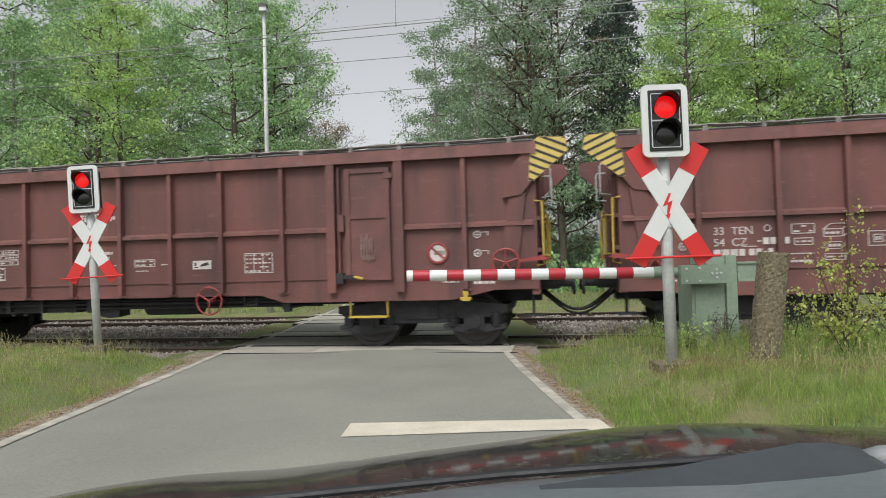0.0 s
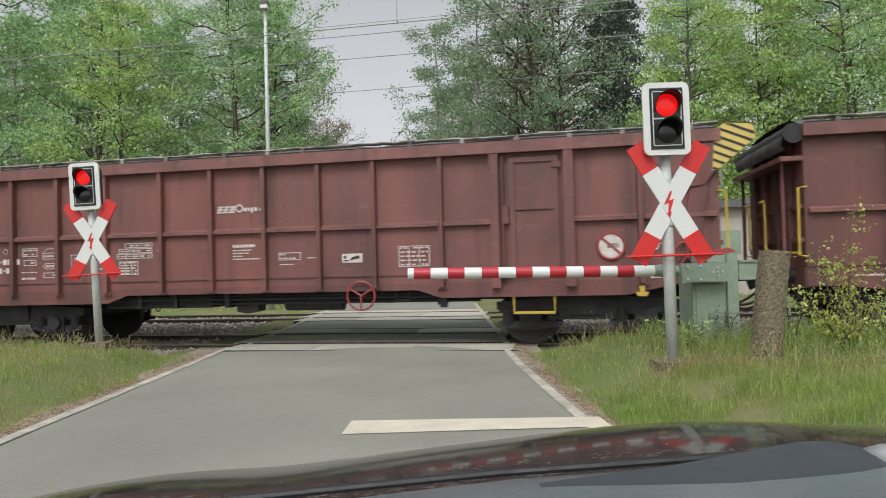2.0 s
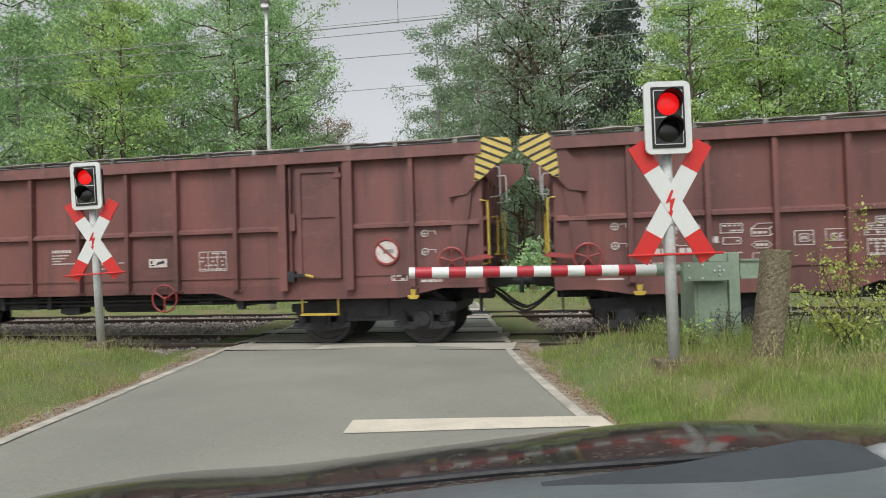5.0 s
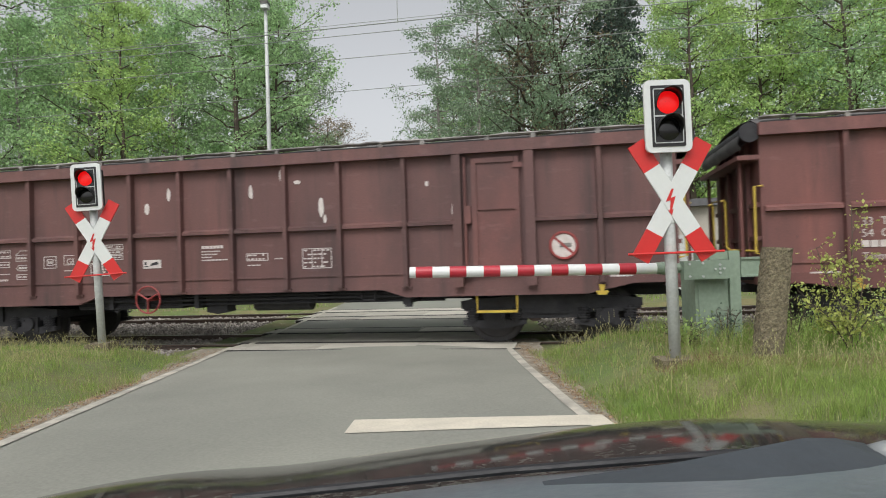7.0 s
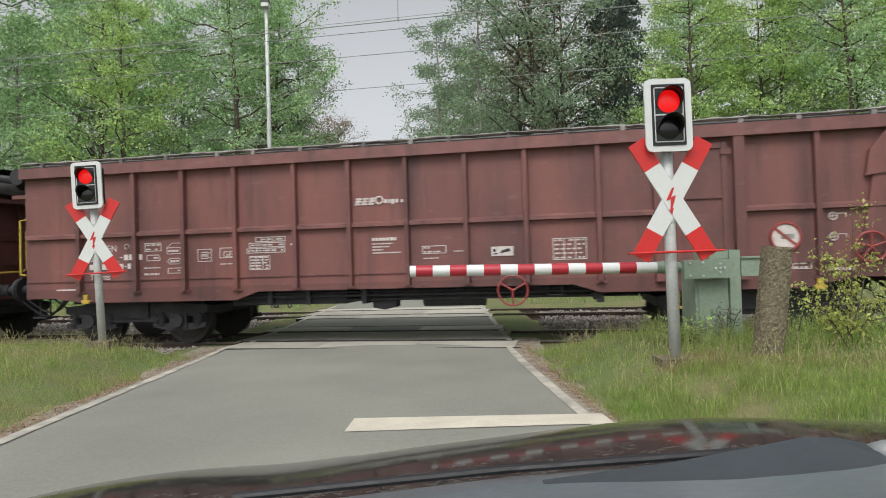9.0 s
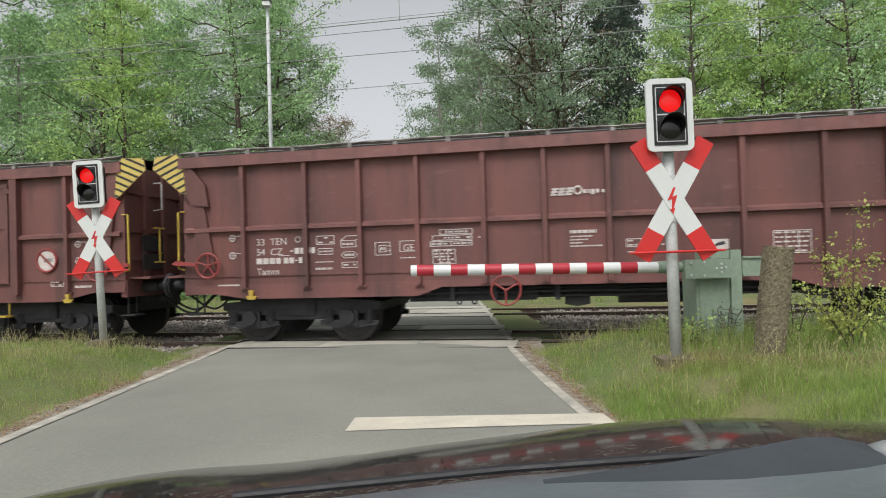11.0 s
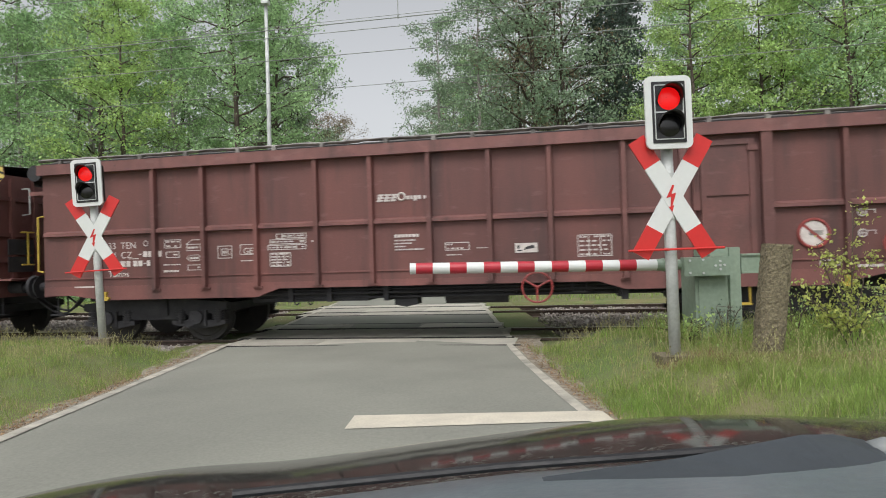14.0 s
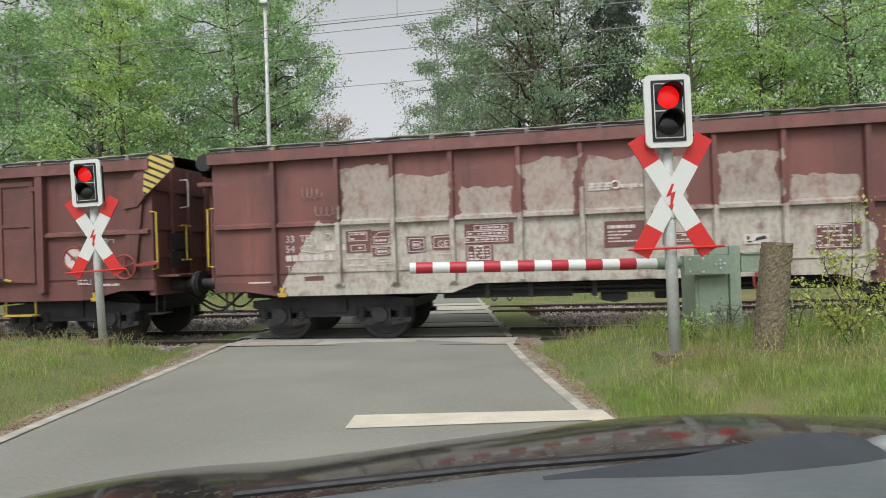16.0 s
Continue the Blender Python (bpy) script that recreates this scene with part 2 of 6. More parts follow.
def slab_xz(bm, outline, y0, y1):
    """A plate with an outline in x and z, from y0 to y1."""
    a = [bm.verts.new((x, y0, z)) for x, z in outline]
    b = [bm.verts.new((x, y1, z)) for x, z in outline]
    n = len(a)
    for k in range(n):
        bm.faces.new((a[k], a[(k + 1) % n], b[(k + 1) % n], b[k]))
    bm.faces.new(a[::-1])
    bm.faces.new(b)


def ring_xz(bm, cx, y, cz, radius, r, seg=28, tube=8):
    """A round ring in the x-z plane."""
    rings = []
    for i in range(seg):
        a = 6.28318 * i / seg
        row = []
        for j in range(tube):
            b = 6.28318 * j / tube
            d = radius + r * math.cos(b)
            row.append(bm.verts.new((cx + d * math.cos(a), y + r * math.sin(b), cz + d * math.sin(a))))
        rings.append(row)
    for i in range(seg):
        for j in range(tube):
            bm.faces.new((rings[i][j], rings[i][(j + 1) % tube], rings[(i + 1) % seg][(j + 1) % tube], rings[(i + 1) % seg][j]))


def disc_xz(bm, cx, y, cz, r, depth=0.01, seg=28):
    rod(bm, (cx, y, cz), (cx, y + depth, cz), r, seg)


def bevelled(bm, w=0.006):
    bmesh.ops.bevel(bm, geom=[e for e in bm.edges if len(e.link_faces) == 2 and e.calc_face_angle(0) > 0.6], offset=w, segments=1, affect="EDGES")
    return bm


def part(name, bm, mat, parent=None, label="", smooth=False):
    """Links a bmesh as one mesh object, under a thing or a part."""
    me = bpy.data.meshes.new(name)
    bmesh.ops.recalc_face_normals(bm, faces=bm.faces)
    bm.to_mesh(me)
    bm.free()
    if smooth:
        for f in me.polygons:
            f.use_smooth = True
    me.materials.append(MATS[mat])
    ob = new(name, me)
    if parent is not None:
        ob.parent = parent
    if label:
        ob["label"] = label
    return ob


def made(build, *args):
    bm = bmesh.new()
    build(bm, *args)
    return bm


def lettering(text, size, x, y, z, mat, parent, name="lettering"):
    """Painted words in the x-z plane, facing -y, with their lower left corner at x, z."""
    cu = bpy.data.curves.new("words", "FONT")
    cu.body, cu.size, cu.extrude = text, size, 0.0008
    ob = new("words", cu)
    me = bpy.data.meshes.new_from_object(ob.evaluated_get(bpy.context.evaluated_depsgraph_get()))
    bpy.data.objects.remove(ob)
    me.transform(pose(x, y, z, 90))
    me.materials.clear()
    me.materials.append(MATS[mat])
    done = new(name, me)
    done.parent = parent
    return done

# ---- the lie of the land ----
TURN = radians(-10.7)
ALONG = Vector((math.cos(TURN), math.sin(TURN), 0))
ACROSS = Vector((-math.sin(TURN), math.cos(TURN), 0))
ORIGIN = Vector((0, 11.19, 0))
ROAD_L, ROAD_R = -3.62, 1.10


def on_track(u, v, z=0.0):
    """A place u metres along the line and v metres beyond its near rail."""
    return ORIGIN + ALONG * u + ACROSS * v + Vector((0, 0, z))


def track_uv(x, y):
    d = Vector((x, y, 0)) - ORIGIN
    return d.dot(ALONG), d.dot(ACROSS)


def smooth_step(a, b, x):
    t = min(1.0, max(0.0, (x - a) / (b - a)))
    return t * t * (3 - 2 * t)


def road_centre(y):
    """The road bends a little to the left beyond the crossing."""
    return (ROAD_L + ROAD_R) / 2 - 0.10 * max(0.0, y - 26) - 0.4 * smooth_step(22, 30, y)


def road_height(y):
    return max(0.0, 0.032 * (10.3 - y))


def left_edge(y):
    return -3.22 - 0.09 * max(-4, min(y, 10.2) - 4.6) if y < 11.6 else (-3.50 if y < 22 else road_centre(y) - 2.25)


def right_edge(y):
    if y < 10.6:
        return 0.97 + 0.022 * max(0, 8.2 - max(y, 0)) + 0.02 * max(0, 5.6 - max(y, 3))
    return 1.03 if y < 22 else road_centre(y) + 2.25


def ground_height(x, y):
    u, v = track_uv(x, y)
    c = road_centre(y)
    off = max(left_edge(y) - 0.2 - x, x - right_edge(y) - 0.14) if y < 22 else abs(x - c) - 2.54
    verge = 0.0
    if v < -0.6:
        bank = 0.46 if x > c else 0.35
        verge = bank * smooth_step(0.05, 1.15, off) * smooth_step(-0.9, -2.6, v) + road_height(y) * (1 - smooth_step(0.0, 1.2, off)) - 0.03
        verge += 0.05 * noise.noise(Vector((x * 0.5, y * 0.5, 0)))
        verge -= 0.22 * smooth_step(-0.5, -1.6, v) * smooth_step(-3.0, -1.6, v) * smooth_step(0.6, 1.6, off)
        verge -= 0.30 * smooth_step(0.8, 2.2, off) * smooth_step(-2.2, -1.0, v)
    elif v < 9.0:
        verge = -0.30 if off > 0.9 else -0.05
    else:
        verge = -0.05 + 0.10 * noise.noise(Vector((x * 0.15, y * 0.15, 3)))
    if off < 0.05:
        verge = min(verge, road_height(y) - 0.035)
    return verge


def grid_mesh(name, xs, ys, height, mat):
    me = bpy.data.meshes.new(name)
    verts = [(x, y, height(x, y)) for y in ys for x in xs]
    n = len(xs)
    faces = [(j * n + i, j * n + i + 1, (j + 1) * n + i + 1, (j + 1) * n + i) for j in range(len(ys) - 1) for i in range(n - 1)]
    me.from_pydata(verts, [], faces)
    for f in me.polygons:
        f.use_smooth = True
    me.materials.append(MATS[mat])
    return new(name, me)


def steps(*spans):
    out = []
    for a, b, n in spans:
        out += [a + (b - a) * i / n for i in range(n)]
    return out + [spans[-1][1]]


ground = grid_mesh("ground", steps((-900, -60, 8), (-60, -12, 24), (-12, 12, 96), (12, 60, 24), (60, 900, 8)), steps((-60, 2, 12), (2, 24, 88), (24, 90, 30), (90, 1500, 10)), ground_height, "turf")
tagged(ground, "grassy ground with rough verges and far meadow", "ground", kind="structure")

# the road: tarmac in two stretches with a cambered top, and the crossing between
def road_strip(name, y0, y1, n, wide=0.0, lift=0.0):
    me = bpy.data.meshes.new(name)
    verts, faces = [], []
    cols = 13
    for j in range(n + 1):
        y = y0 + (y1 - y0) * j / n
        for i in range(cols):
            f = -1 + 2 * i / (cols - 1)
            fray = 0.05 * noise.noise(Vector((f * 3, y * 1.7, 5))) if abs(f) == 1 else 0
            a, b = left_edge(y) - wide, right_edge(y) + wide * 0.75
            verts.append(((a + b) / 2 + f * ((b - a) / 2 + fray), y, road_height(y) + lift + 0.012 * (1 - f * f)))
    for j in range(n):
        for i in range(cols - 1):
            a = j * cols + i
            faces.append((a, a + 1, a + cols + 1, a + cols))
    me.from_pydata(verts, [], faces)
    me.materials.append(MATS["asphalt"])
    return new(name, me)


road = tagged(road_strip("road", -30, 240, 270, 0.09), "worn grey tarmac country road over the level crossing", "road", kind="structure")


def marking(name, outline, label):
    """A painted marking on the road, with its corners in x and y."""
    bm = bmesh.new()
    top = [bm.verts.new((x, y, road_height(y) + 0.012 * (1 - min(1, abs((x - road_centre(y)) / 2.54)) ** 2) + 0.006)) for x, y in outline]
    bm.faces.new(top)
    return tagged(part(name, bm, "stop_white"), label, "road marking", kind="structure")


marking("stop_line", [(-0.745, 4.64), (0.26, 4.67), (1.20, 4.70), (1.18, 5.04), (0.26, 5.06), (-0.735, 5.09)], "broad white stop line painted across the lane")


def edge_line(side, y0, y1):
    bm = bmesh.new()
    rows = []
    n = int((y1 - y0) / 0.5)
    for j in range(n + 1):
        y = y0 + (y1 - y0) * j / n
        x = side(y)
        lift = road_height(y) + 0.012 * (1 - min(1, abs((x - road_centre(y)) / 2.54)) ** 2) + 0.005
        lift = max(lift, 0.020)
        w = 0.050 + 0.022 * noise.noise(Vector((x, y * 2.1, 9)))
        rows.append((bm.verts.new((x - w, y, lift)), bm.verts.new((x + w, y, lift))))
    for a, b in zip(rows, rows[1:]):
        bm.faces.new((a[0], a[1], b[1], b[0]))
    return tagged(part("edge_line", bm, "road_white"), "worn white edge line along the tarmac", "road marking", kind="structure")


edge_line(left_edge, -8, 11.3)
edge_line(right_edge, -8, 10.1)
edge_line(lambda y: -3.50, 10.9, 21.0)
edge_line(lambda y: 1.06, 10.9, 21.5)
for side_x in (-2.25, 2.25):
    edge_line(lambda y: road_centre(y) + side_x, 23, 120)

# bare earth between tarmac and grass
def earth_strip(side, out):
    bm = bmesh.new()
    rows = []
    for j in range(61):
        y = -6 + 17.4 * j / 60
        x = side(y) + out * 0.05
        w = 0.29 + 0.11 * noise.noise(Vector((out, y * 1.1, 6))) + 0.22 * smooth_step(8.6, 10.4, y)
        rows.append([bm.verts.new((x + out * w * f, y, max(ground_height(x + out * w * f, y) + 0.006, road_height(y) - 0.004 - 0.03 * f * (y < 8)))) for f in (0, 0.33, 0.66, 1.0)])
    for a, b in zip(rows, rows[1:]):
        for k in range(3):
            bm.faces.new((a[k], a[k + 1], b[k + 1], b[k]))
    tagged(part("earth_strip", bm, "soil", None, "", True), "bare brown earth beside the tarmac edge", "earth", kind="structure")


earth_strip(left_edge, -1)
earth_strip(right_edge, 1)

# ballast bed, sunk below the rails, outside the road
def ballast_bed(u0, u1):
    bm = bmesh.new()
    profile = [(-2.6, -0.45), (-1.3, -0.16), (-0.5, -0.12), (2.0, -0.12), (3.3, -0.20), (4.5, -0.12), (7.6, -0.12), (9.2, -0.45)]
    n = max(2, int(abs(u1 - u0) / 1.0))
    rows = []
    for j in range(n + 1):
        u = u0 + (u1 - u0) * j / n
        rows.append([bm.verts.new(on_track(u, v, z + 0.03 * noise.noise(Vector((u * 1.3, v * 2, 1))))) for v, z in profile])
    for a, b in zip(rows, rows[1:]):
        for i in range(len(profile) - 1):
            bm.faces.new((a[i], a[i + 1], b[i + 1], b[i]))
    return tagged(part("ballast_bed", bm, "stone"), "bed of crushed grey-brown stone under the tracks", "ballast", kind="structure")


ballast_bed(-130, -4.9)
ballast_bed(2.1, 90)


def ballast_stones(spans, count, seed):
    """Loose angular stones over the bed."""
    rng = random.Random(seed)
    shape = [(1, 0, 0), (-1, 0, 0), (0, 1, 0), (0, -1, 0), (0, 0, 1), (0, 0, -1)]
    tri = [(0, 2, 4), (2, 1, 4), (1, 3, 4), (3, 0, 4), (2, 0, 5), (1, 2, 5), (3, 1, 5), (0, 3, 5)]
    verts, faces = [], []
    for _ in range(count):
        u0, u1, v0, v1 = rng.choice(spans)
        u, v = rng.uniform(u0, u1), rng.uniform(v0, v1)
        z = -0.10 - 0.16 * smooth_step(-0.6, -2.2, v)
        c = on_track(u, v, z + rng.uniform(-0.01, 0.03))
        r = rng.uniform(0.025, 0.048)
        m = Euler((rng.uniform(0, 6), rng.uniform(0, 6), rng.uniform(0, 6))).to_matrix()
        k = len(verts)
        for s in shape:
            verts.append(c + m @ Vector(s) * r * rng.uniform(0.7, 1.25))
        faces += [(a + k, b + k, d + k) for a, b, d in tri]
    me = bpy.data.meshes.new("ballast_stones")
    me.from_pydata(verts, [], faces)
    me.materials.append(MATS["stone"])
    return tagged(new("ballast_stones", me), "loose angular grey and brown ballast stones", "gravel", kind="stuff")


ballast_stones([(-13, -4.6, -1.3, -0.1), (-13, -4.4, 0.1, 1.4), (-16, -4.6, 1.5, 5.2), (-16, -4.6, 1.5, 5.2), (-16, -5, 5.4, 7.6), (1.9, 8.5, -1.5, -0.1), (1.7, 9, 0.1, 1.4), (1.4, 11, 1.5, 5.2), (1.4, 11, 1.5, 5.2), (1.2, 11, 5.4, 7.6)], 20000, 4)

RAIL = [(-0.075, -0.172), (0.075, -0.172), (0.075, -0.160), (0.012, -0.140), (0.010, -0.045), (0.036, -0.030), (0.034, 0.0), (-0.034, 0.0), (-0.036, -0.030), (-0.010, -0.045), (-0.012, -0.140), (-0.075, -0.160)]


def rail(v):
    bm = bmesh.new()
    a = [bm.verts.new(on_track(-130, v + p, q)) for p, q in RAIL]
    b = [bm.verts.new(on_track(90, v + p, q)) for p, q in RAIL]
    for k in range(len(a)):
        bm.faces.new((a[k], a[(k + 1) % len(a)], b[(k + 1) % len(a)], b[k]))
    ob = tagged(part("rail", bm, "rail_steel"), "rust-brown steel rail with a worn bright head", "rail", "rails of the two tracks")
    head = bmesh.new()
    box(head, -130, 90, v - 0.03, v + 0.03, 0.0005, 0.003, Matrix.Translation(ORIGIN) @ Matrix.Rotation(TURN, 4, "Z"))
    part("rail_head", head, "rail_top", ob, "bright worn running surface")
    return ob


TRACK = Matrix.Translation(ORIGIN) @ Matrix.Rotation(TURN, 4, "Z")
for v in (0.0, 1.50, 5.35, 6.85):
    rail(v)

# concrete sleepers, let into the ballast
sleeper_bm = bmesh.new()
box(sleeper_bm, -0.13, 0.13, -1.25, 1.25, -0.12, 0.06)
bevelled(sleeper_bm, 0.02)
sleepers = tagged(new("sleeper_row"), "grey concrete sleepers let into the ballast", "sleepers", kind="structure")
sleeper = part("sleeper", sleeper_bm, "sleeper_concrete", sleepers)
for v in (0.75, 6.10):
    for k in range(-58, 50):
        u = k * 0.6
        if -5.2 < u < 2.4:
            continue
        o = sleeper if v < 1 and k == -58 else new("sleeper", sleeper.data)
        o.parent = sleepers
        o.matrix_basis = TRACK @ pose(u, v, -0.165)

# crossing panels between and beside the rails, each a slab
panel_bm = bmesh.new()
box(panel_bm, -0.82, 0.82, -0.40, 0.40, -0.12, 0.0)
bevelled(panel_bm, 0.012)
wide_bm = bmesh.new()
box(wide_bm, -0.82, 0.82, -0.66, 0.66, -0.12, 0.0)
bevelled(wide_bm, 0.012)
crossing = tagged(new("crossing_deck"), "pale concrete crossing panels laid between the rails", "crossing deck", kind="structure")
narrow = part("panel", panel_bm, "slab", crossing)
broad = part("panel", wide_bm, "slab", crossing)
narrow.matrix_basis = TRACK @ pose(-4.1, -0.49, 0.012)
broad.matrix_basis = TRACK @ pose(-4.1, 0.75, 0.012)
for v, master in ((-0.49, narrow), (0.75, broad), (2.0, narrow), (4.86, narrow), (6.10, broad), (7.35, narrow)):
    for k in range(3):
        m = TRACK @ pose(-2.98 + k * 1.65 - 0.19 * v, v, 0.012 + random.uniform(-0.003, 0.003))
        if k == 0 and v in (-0.49, 0.75):
            master.matrix_basis = m
            continue
        o = new("panel", master.data)
        o.parent = crossing
        o.matrix_basis = m
gap_bm = bmesh.new()
for v in (-0.95, -0.055, 0.055, 1.445, 1.555, 2.44, 4.42, 5.295, 5.405, 6.795, 6.905, 7.78):
    box(gap_bm, -3.82, 1.16, v - 0.03, v + 0.03, -0.15, 0.016, TRACK @ pose(-0.19 * v, 0, 0))
tagged(part("crossing_joint", gap_bm, "joint"), "dark rubber joints and flange grooves of the crossing", "joint", kind="structure")

# ---- overhead line ----
def overhead(v, z, sag, r, label):
    bm = bmesh.new()
    pts = []
    for k in range(45):
        u = -110 + 190 * k / 44
        pts.append(on_track(u, v, z + sag * math.cos(2 * math.pi * (u - 4) / 65)))
    pipe(bm, pts, r, 6)
    return tagged(part("overhead_wire", bm, "wire"), label, "wire", "wires of the overhead line")


overhead(0.75, 6.95, -0.08, 0.008, "thin grey carrying wire over the near track")
overhead(0.75, 5.90, 0.0, 0.010, "grey contact wire over the near track")
overhead(0.75, 5.955, 0.0, 0.005, "thin grey auxiliary wire over the near track")
overhead(6.1, 7.74, -0.03, 0.011, "grey carrying wire over the far track")
overhead(6.1, 7.12, -0.06, 0.011, "grey feeder wire over the far track")
overhead(6.1, 6.17, 0.0, 0.009, "grey contact wire over the far track")
for u, lo, hi in ((-0.87, 5.9, 6.9), (-10.5, 5.9, 6.95), (8.8, 5.9, 6.95)):
    bm = bmesh.new()
    rod(bm, on_track(u, 0.75, lo), on_track(u, 0.75, hi), 0.007, 6)
    rod(bm, on_track(u, 0.75, lo - 0.02), on_track(u, 0.75, lo + 0.05), 0.013, 6)
    tagged(part("dropper", bm, "wire"), "short vertical dropper between the overhead wires", "dropper", "droppers of the overhead line")

# ---- covered bogie wagons ----
RIBS = (-6.13, -5.0, -4.05, -3.07, -1.98, -1.02, -0.04, 0.94, 1.90, 3.02, 6.13)
HALF, SIDE = 7.28, 1.40
SILL = [(-7.28, 1.06), (-7.28, 0.90), (-6.7, 0.90), (-6.1, 0.81), (-3.1, 0.81), (-2.7, 0.95), (2.6, 0.95), (3.0, 0.82), (5.9, 0.82), (6.6, 0.97), (7.28, 0.97), (7.28, 1.06)]
PITCH = 15.736


def bars(bm, x, z, rows, y=-SIDE - 0.013):
    """Writing too small to read, as bars: rows of (offset, length, height)."""
    for dx, dz, w, h in rows:
        box(bm, x + dx, x + dx + w, y - 0.001, y + 0.001, z + dz, z + dz + h)


def frame_bars(bm, x, z, w, h, t=0.012, y=-SIDE - 0.013):
    bars(bm, x, z, [(0, 0, w, t), (0, h - t, w, t), (0, 0, t, h), (w - t, 0, t, h)], y)


def paint_block(bm, x, z, w, h, n, seed):
    """A framed table of unreadable writing."""
    rng = random.Random(seed)
    frame_bars(bm, x, z, w, h)
    for k in range(n):
        zz = z + h * (k + 0.5) / n - 0.012
        a = 0.03
        while a < w - 0.06:
            b = rng.uniform(0.03, 0.09)
            if rng.random() < 0.8:
                bars(bm, x, zz, [(a, 0, min(b, w - 0.03 - a), 0.024)])
            a += b + 0.025


def wheelset(parent, x):
    bm = bmesh.new()
    for s in (-1, 1):
        rod(bm, (0, s * 0.68, 0), (0, s * 0.82, 0), 0.46, 36)
        rod(bm, (0, s * 0.66, 0), (0, s * 0.69, 0), 0.488, 36)
        rod(bm, (0, s * 0.82, 0), (0, s * 0.835, 0), 0.38, 36, 0.36)
        rod(bm, (0, s * 0.83, 0), (0, s * 0.90, 0), 0.13, 16)
        for k in range(4):
            a = k * math.pi / 2 + 0.4
            rod(bm, (0.27 * math.cos(a), s * 0.83, 0.27 * math.sin(a)), (0.27 * math.cos(a), s * 0.842, 0.27 * math.sin(a)), 0.05, 10)
    rod(bm, (0, -1.05, 0), (0, 1.05, 0), 0.075, 16)
    ob = part("wheelset", bm, "wheel_steel", parent, "dark steel wheelset with solid wheels")
    ob.location = (x, 0, 0.46)
    return ob


def bogie(parent, x):
    bm = bmesh.new()
    for s in (-1, 1):
        y0, y1 = sorted((s * 0.98, s * 1.08))
        slab_xz(bm, [(-1.45, 0.72), (-1.45, 0.60), (-1.2, 0.52), (-0.55, 0.50), (-0.42, 0.42), (0.42, 0.42), (0.55, 0.50), (1.2, 0.52), (1.45, 0.60), (1.45, 0.72), (0.5, 0.80), (-0.5, 0.80)], y0, y1)
        box(bm, -0.30, 0.30, min(y0, y1) - 0.04 * (s < 0), max(y0, y1) + 0.04 * (s > 0), 0.50, 0.92)
    for e in (-1.42, -0.12, 1.30):
        box(bm, e, e + 0.14, -0.98, 0.98, 0.55, 0.70)
    box(bm, -0.32, 0.32, -1.0, 1.0, 0.62, 0.90)
    base = part("bogie", bevelled(bm, 0.012), "grime", parent, "black greasy two-axle cast bogie")
    base.location = (x, 0, 0)
    for sx in (-0.9, 0.9):
        for s in (-1, 1):
            b2 = bmesh.new()
            box(b2, sx - 0.17, sx + 0.17, min(s * 0.93, s * 1.13), max(s * 0.93, s * 1.13), 0.30, 0.58)
            slab_xz(b2, [(sx - 0.52, 0.40), (sx - 0.52, 0.33), (sx - 0.15, 0.26), (sx + 0.15, 0.26), (sx + 0.52, 0.33), (sx + 0.52, 0.40)], *sorted((s * 0.96, s * 1.10)))
            rod(b2, (sx, s * 1.12, 0.46), (sx, s * 1.19, 0.46), 0.125, 18)
            for k in range(4):
                a = k * 1.5708 + 0.78
                rod(b2, (sx + 0.085 * math.cos(a), s * 1.18, 0.46 + 0.085 * math.sin(a)), (sx + 0.085 * math.cos(a), s * 1.2, 0.46 + 0.085 * math.sin(a)), 0.016, 6)
            part("axle_box", bevelled(b2, 0.008), "grime", base, "black axle box with bolted cover")
            for d in (-0.36, 0.36):
                b3 = bmesh.new()
                for k in range(5):
                    zz = 0.375 + k * 0.042
                    rod(b3, (sx + d, s * 1.04, zz), (sx + d, s * 1.04, zz + 0.024), 0.105, 14)
                rod(b3, (sx + d, s * 1.04, 0.35), (sx + d, s * 1.04, 0.60), 0.075, 12)
                part("spring", b3, "grime", base, "black coil spring")
        wheelset(base, sx)
    return base


